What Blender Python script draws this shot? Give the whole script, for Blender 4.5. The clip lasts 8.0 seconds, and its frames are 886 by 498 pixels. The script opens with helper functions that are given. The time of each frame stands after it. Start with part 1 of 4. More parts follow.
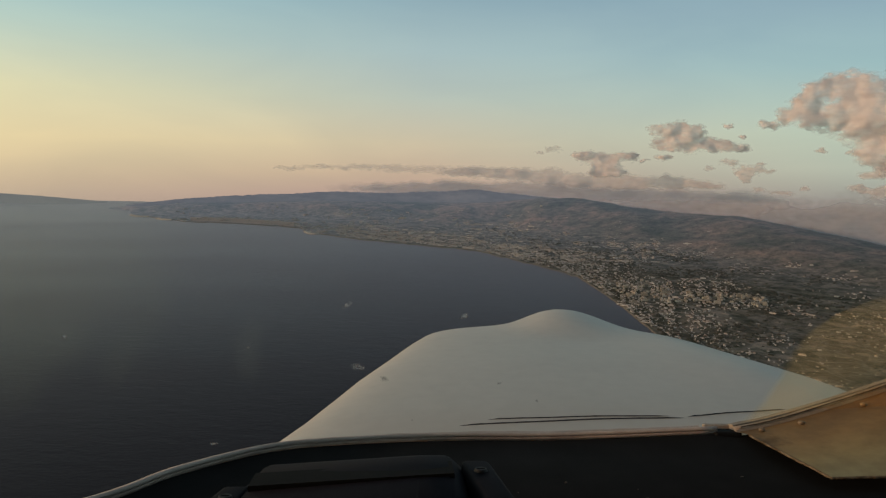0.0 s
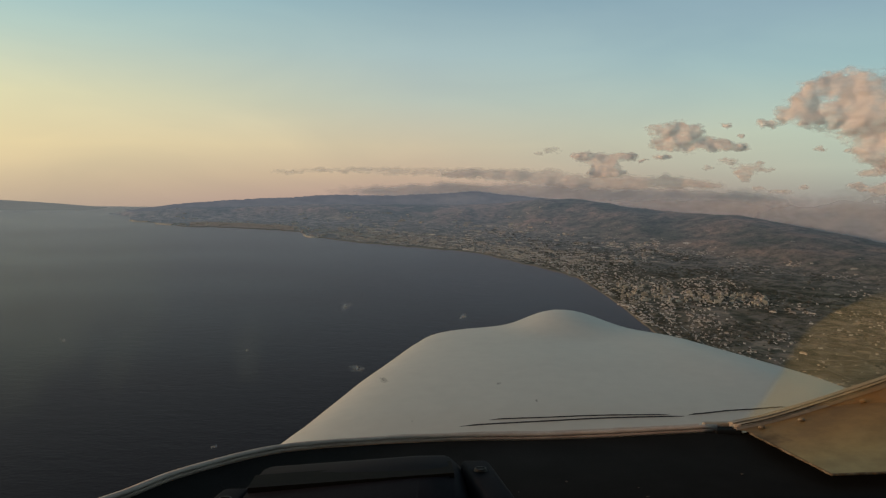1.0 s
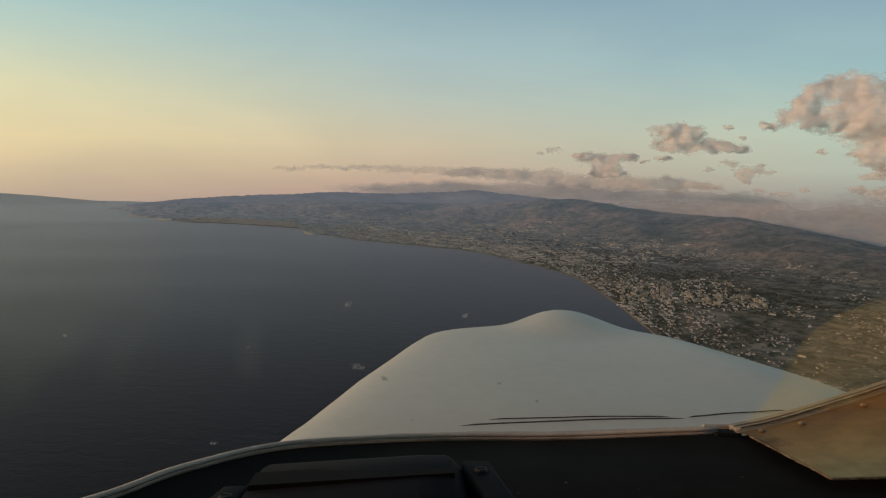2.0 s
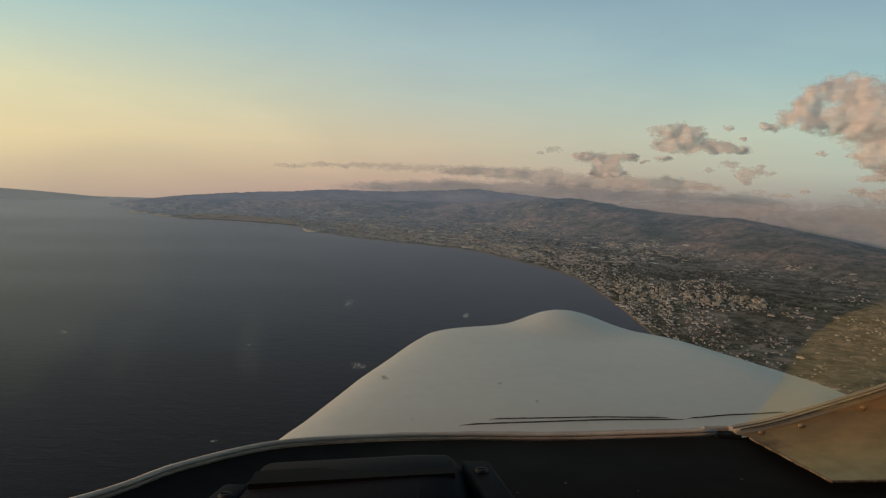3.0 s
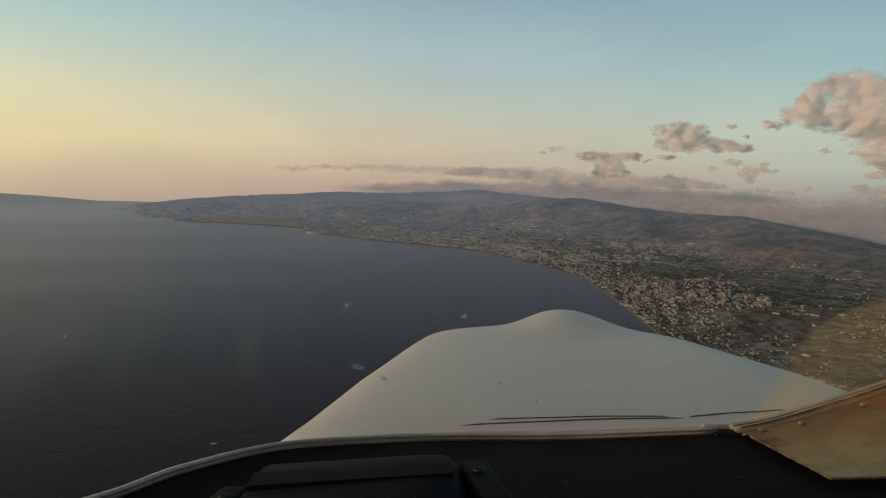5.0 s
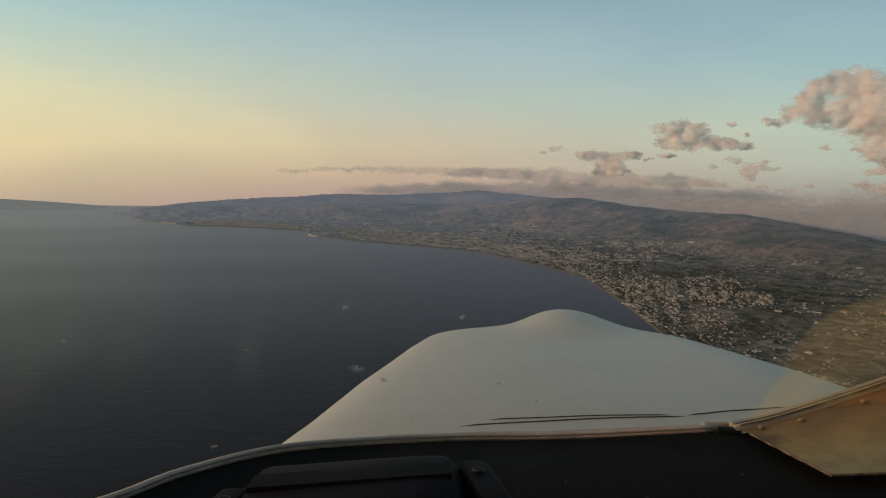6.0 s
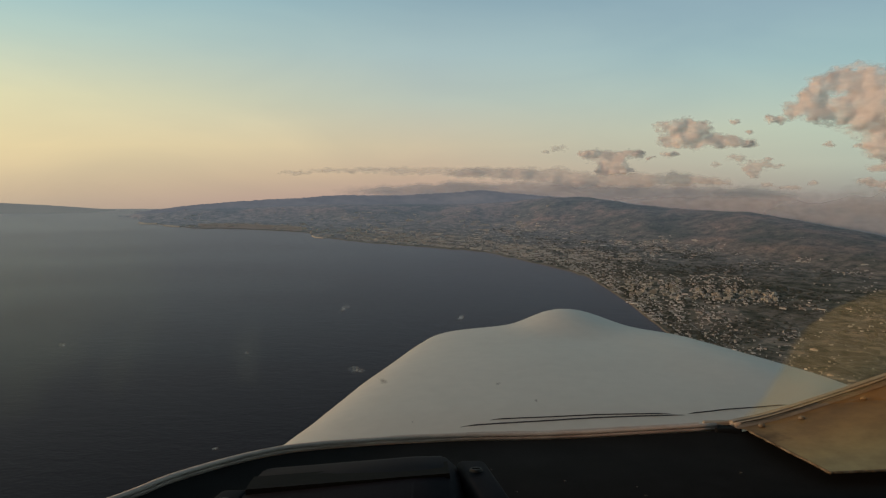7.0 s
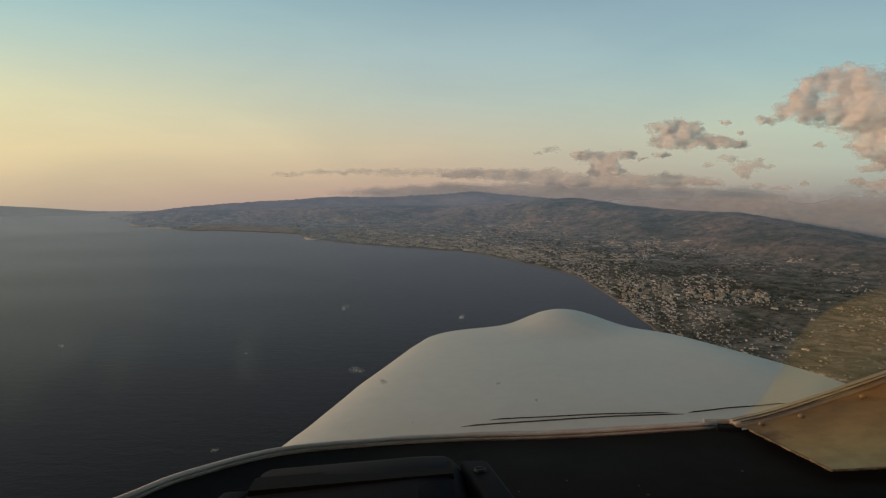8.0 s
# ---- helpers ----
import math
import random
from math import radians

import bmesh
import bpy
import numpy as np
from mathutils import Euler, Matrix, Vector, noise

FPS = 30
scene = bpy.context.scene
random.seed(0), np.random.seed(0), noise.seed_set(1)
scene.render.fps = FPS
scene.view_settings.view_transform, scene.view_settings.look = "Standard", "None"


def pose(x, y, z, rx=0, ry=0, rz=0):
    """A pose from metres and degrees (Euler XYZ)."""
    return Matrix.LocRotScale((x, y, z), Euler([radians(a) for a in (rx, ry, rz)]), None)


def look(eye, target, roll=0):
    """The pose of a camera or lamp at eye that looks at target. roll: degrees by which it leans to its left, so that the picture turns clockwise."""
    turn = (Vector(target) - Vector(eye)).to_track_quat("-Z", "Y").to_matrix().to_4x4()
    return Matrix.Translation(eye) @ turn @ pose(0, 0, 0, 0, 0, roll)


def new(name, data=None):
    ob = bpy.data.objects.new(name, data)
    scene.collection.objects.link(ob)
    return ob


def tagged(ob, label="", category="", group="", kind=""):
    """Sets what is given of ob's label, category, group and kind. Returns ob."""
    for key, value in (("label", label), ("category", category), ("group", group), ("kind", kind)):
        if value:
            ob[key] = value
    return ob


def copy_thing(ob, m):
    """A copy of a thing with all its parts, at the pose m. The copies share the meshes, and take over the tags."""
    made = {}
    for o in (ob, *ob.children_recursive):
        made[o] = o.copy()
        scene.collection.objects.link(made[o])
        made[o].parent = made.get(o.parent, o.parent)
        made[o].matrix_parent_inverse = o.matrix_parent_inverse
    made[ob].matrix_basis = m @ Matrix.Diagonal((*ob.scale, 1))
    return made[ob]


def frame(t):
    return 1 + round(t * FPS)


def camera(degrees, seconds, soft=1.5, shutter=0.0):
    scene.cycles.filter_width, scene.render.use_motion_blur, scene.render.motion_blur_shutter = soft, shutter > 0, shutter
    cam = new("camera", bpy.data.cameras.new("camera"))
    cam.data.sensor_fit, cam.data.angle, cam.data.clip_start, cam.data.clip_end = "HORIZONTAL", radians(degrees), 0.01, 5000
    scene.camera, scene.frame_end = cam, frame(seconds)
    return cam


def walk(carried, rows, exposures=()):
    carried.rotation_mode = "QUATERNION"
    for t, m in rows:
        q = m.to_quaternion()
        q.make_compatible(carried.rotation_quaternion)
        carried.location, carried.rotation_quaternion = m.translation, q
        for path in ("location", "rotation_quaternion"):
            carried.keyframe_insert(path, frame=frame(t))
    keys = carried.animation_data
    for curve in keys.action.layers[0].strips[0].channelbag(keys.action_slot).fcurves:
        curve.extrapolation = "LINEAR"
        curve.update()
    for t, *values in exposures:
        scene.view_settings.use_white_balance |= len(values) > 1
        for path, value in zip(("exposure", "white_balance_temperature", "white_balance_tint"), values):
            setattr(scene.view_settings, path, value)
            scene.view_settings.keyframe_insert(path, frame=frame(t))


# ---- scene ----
cam = camera(62.0, 8.0, soft=1.3)
HEIGHT = 400.0


def aim(x, y, z, yaw, pitch, roll):
    """A pose at height HEIGHT + z that looks ahead, turned by yaw, tilted by pitch and leaning by roll."""
    return pose(x, y, HEIGHT + z, 0, 0, yaw) @ pose(0, 0, 0, 90 + pitch) @ pose(0, 0, 0, 0, 0, roll)


PATH = [
    (0.0, (-0.0040, 0.0018, -0.0002), -0.044, -7.842, 1.154),
    (0.5, (-0.0035, 0.0015, -0.0011), -0.070, -7.751, 0.900),
    (1.0, (-0.0022, 0.0008, -0.0015), -0.054, -7.680, 0.560),
    (1.5, (-0.0030, 0.0012, -0.0014), -0.032, -7.721, 0.891),
    (3.0, (-0.0065, 0.0029, -0.0002), -0.093, -7.911, 1.735),
    (3.5, (-0.0064, 0.0028, -0.0001), -0.051, -7.932, 1.896),
    (4.0, (-0.0044, 0.0017, -0.0013), 0.027, -7.796, 1.613),
    (4.5, (-0.0020, 0.0008, -0.0000), 0.151, -7.843, 1.367),
    (6.0, (0.0024, -0.0011, 0.0004), 0.278, -7.755, 0.519),
    (6.5, (0.0064, -0.0029, 0.0006), 0.484, -7.696, 0.164),
    (7.0, (0.0080, -0.0035, 0.0015), 0.554, -7.733, -0.035),
    (7.5, (0.0049, -0.0020, 0.0013), 0.332, -7.760, -0.015),
    (8.0, (0.0006, -0.0005, -0.0010), -0.010, -7.630, -0.149),
]
walk(cam, [(t, aim(*eye, *turn)) for t, eye, *turn in PATH])

# the aircraft's own axes: x to the right, y ahead, z up, from the pilot's eye
AIRCRAFT = aim(0, 0, 0, 0.170, -7.782, 0.826) @ pose(0, 0, 0, -90)

# ---------------------------------------------------------------- light
SUN_AZ, SUN_EL = -102.0, 9.0


def srgb(r, g, b):
    return tuple(c / 12.92 if c <= 0.04045 else ((c + 0.055) / 1.055) ** 2.4 for c in (r / 255, g / 255, b / 255)) + (1.0,)


def ramp(tree, stops, source):
    node = tree.nodes.new("ShaderNodeValToRGB")
    elements = node.color_ramp.elements
    while len(elements) < len(stops):
        elements.new(0.5)
    for e, (at, colour) in zip(elements, stops):
        e.position, e.color = at, colour
    tree.links.new(source, node.inputs["Fac"])
    return node.outputs["Color"]


def spread(tree, source, low, high):
    node = tree.nodes.new("ShaderNodeMapRange")
    node.inputs["From Min"].default_value, node.inputs["From Max"].default_value = low, high
    tree.links.new(source, node.inputs["Value"])
    return node.outputs["Result"]


def blend(tree, fac, a, b, kind="MIX"):
    node = tree.nodes.new("ShaderNodeMixRGB")
    node.blend_type = kind
    for socket, value in zip(node.inputs, (fac, a, b)):
        if isinstance(value, (int, float, tuple)):
            socket.default_value = value
        else:
            tree.links.new(value, socket)
    return node.outputs["Color"]


world = bpy.data.worlds.new("dusk_sky")
scene.world = world
world.use_nodes = True
wt = world.node_tree
wt.nodes.clear()
w_out, w_bg = wt.nodes.new("ShaderNodeOutputWorld"), wt.nodes.new("ShaderNodeBackground")
w_co, w_sep = wt.nodes.new("ShaderNodeTexCoord"), wt.nodes.new("ShaderNodeSeparateXYZ")
wt.links.new(w_co.outputs["Generated"], w_sep.inputs[0])
rise = spread(wt, w_sep.outputs["Z"], -0.116, 0.884)
side = spread(wt, w_sep.outputs["X"], -0.55, 0.50)


def level(z):
    return z + 0.08


west = ramp(wt, [(0.0, srgb(120, 110, 108)), (level(-0.045), srgb(184, 164, 147)), (level(-0.014), srgb(202, 181, 152)),
                 (level(0.04), srgb(227, 209, 164)), (level(0.10), srgb(217, 211, 172)), (level(0.175), srgb(184, 205, 192)),
                 (level(0.22), srgb(160, 194, 196)), (level(0.46), srgb(122, 134, 136)), (1.0, srgb(86, 90, 92))], rise)
north = ramp(wt, [(0.0, srgb(120, 110, 108)), (level(-0.03), srgb(178, 150, 142)), (level(0.0), srgb(195, 172, 150)),
                  (level(0.04), srgb(200, 188, 163)), (level(0.10), srgb(180, 190, 180)), (level(0.16), srgb(159, 181, 185)),
                  (level(0.24), srgb(135, 164, 176)), (level(0.46), srgb(114, 128, 134)), (1.0, srgb(84, 88, 92))], rise)
east = ramp(wt, [(0.0, srgb(110, 108, 108)), (level(-0.03), srgb(140, 134, 132)), (level(0.02), srgb(174, 182, 168)),
                 (level(0.06), srgb(174, 190, 176)), (level(0.14), srgb(151, 182, 185)), (level(0.21), srgb(136, 164, 177)),
                 (level(0.25), srgb(124, 157, 172)), (level(0.46), srgb(108, 124, 132)), (1.0, srgb(82, 87, 92))], rise)
left_half = blend(wt, spread(wt, side, 0.0, 0.5), west, north)
gradient = blend(wt, spread(wt, side, 0.5, 1.0), left_half, east)
w_sky = wt.nodes.new("ShaderNodeTexSky")
w_sky.sky_type, w_sky.sun_disc = "NISHITA", False
w_sky.sun_elevation, w_sky.sun_rotation = radians(SUN_EL), radians(SUN_AZ)
glow_side = ramp(wt, [(0.0, (1.9, 1.62, 1.3, 1)), (1.0, (1, 1, 1, 1))], spread(wt, w_sep.outputs["X"], -1.0, -0.52))
gradient = blend(wt, 1.0, gradient, glow_side, "MULTIPLY")
gradient = blend(wt, 1.0, gradient, ramp(wt, [(0.0, (0.14, 0.15, 0.17, 1)), (1.0, (1, 1, 1, 1))], spread(wt, w_sep.outputs["Z"], -0.40, -0.13)), "MULTIPLY")
w_dim = blend(wt, 1.0, w_sky.outputs["Color"], (0.01, 0.01, 0.01, 1), "MULTIPLY")
w_map = wt.nodes.new("ShaderNodeMapping")
w_map.inputs["Scale"].default_value = (1.0, 1.0, 3.5)
wt.links.new(w_co.outputs["Generated"], w_map.inputs["Vector"])
w_veil = wt.nodes.new("ShaderNodeTexNoise")
w_veil.inputs["Scale"].default_value, w_veil.inputs["Detail"].default_value, w_veil.inputs["Distortion"].default_value = 3.2, 5.0, 0.6
wt.links.new(w_map.outputs["Vector"], w_veil.inputs["Vector"])
veiled = blend(wt, 1.0, gradient, ramp(wt, [(0.3, (0.94, 0.95, 0.97, 1)), (0.7, (1.06, 1.045, 1.02, 1))], w_veil.outputs["Fac"]), "MULTIPLY")
total = blend(wt, 1.0, veiled, w_dim, "ADD")
wt.links.new(total, w_bg.inputs["Color"])
w_bg.inputs["Strength"].default_value = 1.0
wt.links.new(w_bg.outputs[0], w_out.inputs[0])

sun = new("sun", bpy.data.lights.new("sun", "SUN"))
sun.data.energy, sun.data.angle, sun.data.color = 1.42, radians(3.0), (1.0, 0.56, 0.33)
sun_way = Vector((math.sin(radians(SUN_AZ)) * math.cos(radians(SUN_EL)), math.cos(radians(SUN_AZ)) * math.cos(radians(SUN_EL)), math.sin(radians(SUN_EL))))
sun.matrix_world = look(sun_way * 600 + Vector((0, 0, HEIGHT)), (0, 0, HEIGHT))


# ---------------------------------------------------------------- materials
def material(name):
    m = bpy.data.materials.new(name)
    m.use_nodes = True
    return m, m.node_tree, m.node_tree.nodes["Principled BSDF"]


def position(tree, scale=(1, 1, 1)):
    geo, mapping = tree.nodes.new("ShaderNodeNewGeometry"), tree.nodes.new("ShaderNodeMapping")
    mapping.inputs["Scale"].default_value = scale
    tree.links.new(geo.outputs["Position"], mapping.inputs["Vector"])
    return mapping.outputs["Vector"]


def objectspace(tree, scale=(1, 1, 1)):
    co, mapping = tree.nodes.new("ShaderNodeTexCoord"), tree.nodes.new("ShaderNodeMapping")
    mapping.inputs["Scale"].default_value = scale
    tree.links.new(co.outputs["Object"], mapping.inputs["Vector"])
    return mapping.outputs["Vector"]


def grain(tree, vector, scale, detail=4.0, rough=0.55, warp=0.0):
    node = tree.nodes.new("ShaderNodeTexNoise")
    node.inputs["Scale"].default_value, node.inputs["Detail"].default_value = scale, detail
    node.inputs["Roughness"].default_value, node.inputs["Distortion"].default_value = rough, warp
    tree.links.new(vector, node.inputs["Vector"])
    return node.outputs["Fac"]


def bump(tree, bsdf, height, strength, distance):
    node = tree.nodes.new("ShaderNodeBump")
    node.inputs["Strength"].default_value, node.inputs["Distance"].default_value = strength, distance
    tree.links.new(height, node.inputs["Height"])
    tree.links.new(node.outputs["Normal"], bsdf.inputs["Normal"])


def mottled(name, dark, light, scale, rough=0.7, metal=0.0, fine=8.0, relief=0.0, space=objectspace, gloss=0.5):
    """A surface that varies between two colours at two scales."""
    m, t, b = material(name)
    v = space(t)
    big, small = grain(t, v, scale), grain(t, v, scale * fine, 3.0)
    both = blend(t, 0.4, big, small)
    t.links.new(ramp(t, [(0.32, (*dark, 1)), (0.68, (*light, 1))], both), b.inputs["Base Color"])
    b.inputs["Roughness"].default_value, b.inputs["Metallic"].default_value = rough, metal
    b.inputs["Specular IOR Level"].default_value = gloss
    if relief:
        bump(t, b, small, 0.5, relief)
    return m


def sea_material():
    """Dusky water: a dark body under a gloss that grows towards the horizon."""
    m, t, b = material("sea_water")
    out = t.nodes["Material Output"]
    t.nodes.remove(b)
    swell = grain(t, position(t, (1.0, 2.2, 1)), 0.022, 5.0, 0.6, 0.4)
    chop = grain(t, position(t, (1.0, 1.6, 1)), 0.10, 4.0, 0.6)
    streak = grain(t, position(t, (0.6, 1.6, 1)), 0.0011, 5.0, 0.6, 1.0)
    deep, gloss, mixed, edge = (t.nodes.new(n) for n in ("ShaderNodeBsdfDiffuse", "ShaderNodeBsdfGlossy", "ShaderNodeMixShader", "ShaderNodeFresnel"))
    t.links.new(ramp(t, [(0.3, (0.008, 0.007, 0.009, 1)), (0.7, (0.014, 0.012, 0.015, 1))], streak), deep.inputs["Color"])
    gloss.inputs["Color"].default_value = (0.975, 0.85, 0.872, 1)
    t.links.new(spread(t, streak, -1.0, 3.2), gloss.inputs["Roughness"])
    edge.inputs["IOR"].default_value = 1.165
    waves = t.nodes.new("ShaderNodeBump")
    waves.inputs["Strength"].default_value, waves.inputs["Distance"].default_value = 1.0, 0.65
    t.links.new(blend(t, 0.4, swell, chop), waves.inputs["Height"])
    for node in (deep, gloss, edge):
        t.links.new(waves.outputs["Normal"], node.inputs["Normal"])
    t.links.new(edge.outputs[0], mixed.inputs[0])
    t.links.new(deep.outputs[0], mixed.inputs[1])
    t.links.new(gloss.outputs[0], mixed.inputs[2])
    t.links.new(mixed.outputs[0], out.inputs["Surface"])
    return m


def land_material(name, glow=None):
    """Dry scrub and fields: olive and brown patches at several sizes, paler tilled plots on the plain, red-brown scrub
    on the hills. A glow adds painted haze with distance.
    """
    m, t, b = material(name)
    v = position(t)
    wide = grain(t, v, 0.0019, 6.0, 0.62, 0.8)
    middle = grain(t, v, 0.0075, 5.0, 0.6, 0.5)
    scrub = grain(t, v, 0.028, 6.0, 0.7)
    fields = t.nodes.new("ShaderNodeTexVoronoi")
    fields.inputs["Scale"].default_value = 0.012
    t.links.new(v, fields.inputs["Vector"])
    sep = t.nodes.new("ShaderNodeSeparateColor")
    t.links.new(fields.outputs["Color"], sep.inputs[0])
    plain = ramp(t, [(0.30, (0.138, 0.134, 0.112, 1)), (0.46, (0.185, 0.166, 0.143, 1)), (0.58, (0.212, 0.184, 0.160, 1)), (0.72, (0.232, 0.200, 0.175, 1))], wide)
    plots = ramp(t, [(0.0, (0.100, 0.108, 0.082, 1)), (0.4, (0.160, 0.152, 0.128, 1)), (0.7, (0.215, 0.192, 0.166, 1)), (0.9, (0.27, 0.245, 0.215, 1)), (1.0, (0.32, 0.295, 0.26, 1))], sep.outputs[0])
    plain = blend(t, 0.42, plain, plots)
    gardens = t.nodes.new("ShaderNodeTexVoronoi")
    gardens.inputs["Scale"].default_value = 0.034
    t.links.new(v, gardens.inputs["Vector"])
    tint = t.nodes.new("ShaderNodeSeparateColor")
    t.links.new(gardens.outputs["Color"], tint.inputs[0])
    plain = blend(t, 1.0, plain, ramp(t, [(0.0, (0.55, 0.60, 0.55, 1)), (0.35, (0.80, 0.82, 0.78, 1)), (0.7, (1.1, 1.08, 1.06, 1)), (1.0, (1.5, 1.44, 1.38, 1))], tint.outputs[0]), "MULTIPLY")
    lanes = t.nodes.new("ShaderNodeTexVoronoi")
    lanes.feature = "DISTANCE_TO_EDGE"
    lanes.inputs["Scale"].default_value = 0.012
    t.links.new(v, lanes.inputs["Vector"])
    plain = blend(t, spread(t, lanes.outputs["Distance"], 0.04, 0.015), plain, (0.22, 0.203, 0.18, 1))
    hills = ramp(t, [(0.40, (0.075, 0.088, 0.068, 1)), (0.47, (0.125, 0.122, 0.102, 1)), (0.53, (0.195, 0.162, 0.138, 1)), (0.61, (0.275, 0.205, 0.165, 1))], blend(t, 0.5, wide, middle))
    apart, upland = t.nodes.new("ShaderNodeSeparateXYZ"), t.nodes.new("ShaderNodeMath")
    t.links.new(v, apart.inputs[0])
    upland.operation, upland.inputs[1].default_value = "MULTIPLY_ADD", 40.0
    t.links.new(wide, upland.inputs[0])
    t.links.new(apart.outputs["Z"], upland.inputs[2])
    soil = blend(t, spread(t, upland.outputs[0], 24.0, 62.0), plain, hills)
    tufts = ramp(t, [(0.36, (0.46, 0.52, 0.46, 1)), (0.51, (1.0, 1.0, 1.0, 1)), (0.66, (1.38, 1.30, 1.22, 1))], scrub)
    speckle = ramp(t, [(0.36, (0.78, 0.80, 0.78, 1)), (0.5, (0.98, 0.98, 0.98, 1)), (0.68, (1.2, 1.17, 1.14, 1))], grain(t, v, 0.09, 4.0, 0.7))
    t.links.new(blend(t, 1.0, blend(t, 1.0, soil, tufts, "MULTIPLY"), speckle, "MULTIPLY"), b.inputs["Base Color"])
    b.inputs["Roughness"].default_value = 0.95
    b.inputs["Specular IOR Level"].default_value = 0.1
    bump(t, b, scrub, 0.22, 5.0)
    # bluish emission rising with distance, painted in place of haze
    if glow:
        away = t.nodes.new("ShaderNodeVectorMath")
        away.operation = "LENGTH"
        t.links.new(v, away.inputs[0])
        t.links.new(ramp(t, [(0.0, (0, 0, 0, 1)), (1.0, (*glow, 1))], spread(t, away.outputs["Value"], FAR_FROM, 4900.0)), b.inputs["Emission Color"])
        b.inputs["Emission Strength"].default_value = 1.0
    return m


# rock colour plus an even emission that stands in for the haze before it
def haze_glow_material(name, dark, light, glow):
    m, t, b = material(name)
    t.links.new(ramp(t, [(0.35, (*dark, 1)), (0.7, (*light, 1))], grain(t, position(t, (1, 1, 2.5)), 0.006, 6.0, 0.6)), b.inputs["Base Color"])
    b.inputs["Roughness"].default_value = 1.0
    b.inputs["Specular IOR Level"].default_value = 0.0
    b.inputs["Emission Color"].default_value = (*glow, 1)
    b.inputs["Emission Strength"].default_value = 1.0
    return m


def cloud_material(name, albedo, green, tint):
    """Vapour: scatters light on both sides, and thins out by the cover of its edges."""
    m, t, b = material(name)
    b.inputs["Base Color"].default_value = (albedo, albedo * green, albedo * tint, 1)
    b.inputs["Roughness"].default_value = 1.0
    b.inputs["Specular IOR Level"].default_value = 0.0
    out = t.nodes["Material Output"]
    beyond, mixed, clear, final = (t.nodes.new(n) for n in ("ShaderNodeBsdfTranslucent", "ShaderNodeMixShader", "ShaderNodeBsdfTransparent", "ShaderNodeMixShader"))
    beyond.inputs["Color"].default_value = (albedo, albedo * green, albedo * tint, 1)
    mixed.inputs[0].default_value = 0.30
    t.links.new(b.outputs[0], mixed.inputs[1])
    t.links.new(beyond.outputs[0], mixed.inputs[2])
    cover = t.nodes.new("ShaderNodeAttribute")
    cover.attribute_name = "cover"
    t.links.new(cover.outputs["Fac"], final.inputs[0])
    t.links.new(clear.outputs[0], final.inputs[1])
    t.links.new(mixed.outputs[0], final.inputs[2])
    t.links.new(final.outputs[0], out.inputs["Surface"])
    return m


def island_material(name, stops, rough=0.85):
    """One colour of the stops for each joined piece, with a little dirt."""
    m, t, b = material(name)
    geo = t.nodes.new("ShaderNodeNewGeometry")
    colour = ramp(t, stops, geo.outputs["Random Per Island"])
    dirt = ramp(t, [(0.3, (0.55, 0.55, 0.56, 1)), (0.7, (1.05, 1.05, 1.05, 1))], grain(t, position(t), 0.25, 3.0))
    t.links.new(blend(t, 1.0, colour, dirt, "MULTIPLY"), b.inputs["Base Color"])
    b.inputs["Roughness"].default_value = rough
    b.inputs["Specular IOR Level"].default_value = 0.2
    return m


def object_material(name, stops, rough=0.85):
    """One colour of the stops for each object, with a little dirt."""
    m, t, b = material(name)
    info = t.nodes.new("ShaderNodeObjectInfo")
    colour = ramp(t, stops, info.outputs["Random"])
    dirt = ramp(t, [(0.3, (0.55, 0.55, 0.56, 1)), (0.7, (1.05, 1.05, 1.05, 1))], grain(t, position(t), 0.25, 3.0))
    t.links.new(blend(t, 1.0, colour, dirt, "MULTIPLY"), b.inputs["Base Color"])
    b.inputs["Roughness"].default_value = rough
    b.inputs["Specular IOR Level"].default_value = 0.2
    return m


def film_material(name, tint, low, high, scale, warm=None):
    """Clear pane with a dusty film: part of the light passes, part is scattered by the dust."""
    m, t, b = material(name)
    out = t.nodes["Material Output"]
    t.nodes.remove(b)
    clear, dust, glow, film, mixed = (t.nodes.new(n) for n in ("ShaderNodeBsdfTransparent", "ShaderNodeBsdfDiffuse", "ShaderNodeBsdfTranslucent", "ShaderNodeMixShader", "ShaderNodeMixShader"))
    clear.inputs["Color"].default_value = (*(warm or (1, 1, 1)), 1)
    dust.inputs["Color"].default_value = glow.inputs["Color"].default_value = (*tint, 1)
    film.inputs[0].default_value = 0.6
    t.links.new(dust.outputs[0], film.inputs[1])
    t.links.new(glow.outputs[0], film.inputs[2])
    v = objectspace(t, (1.0, 1.0, 0.45))
    dirt = spread(t, blend(t, 0.5, grain(t, v, scale, 4.0), grain(t, v, scale * 0.25, 2.0)), 0.35, 0.70)
    fac = t.nodes.new("ShaderNodeMapRange")
    fac.inputs["To Min"].default_value, fac.inputs["To Max"].default_value = low, high
    t.links.new(dirt, fac.inputs["Value"])
    smear, both = t.nodes.new("ShaderNodeAttribute"), t.nodes.new("ShaderNodeMath")
    smear.attribute_name = "smear"
    t.links.new(fac.outputs[0], both.inputs[0])
    t.links.new(smear.outputs["Fac"], both.inputs[1])
    t.links.new(both.outputs[0], mixed.inputs[0])
    t.links.new(clear.outputs[0], mixed.inputs[1])
    t.links.new(film.outputs[0], mixed.inputs[2])
    t.links.new(mixed.outputs[0], out.inputs["Surface"])
    return m


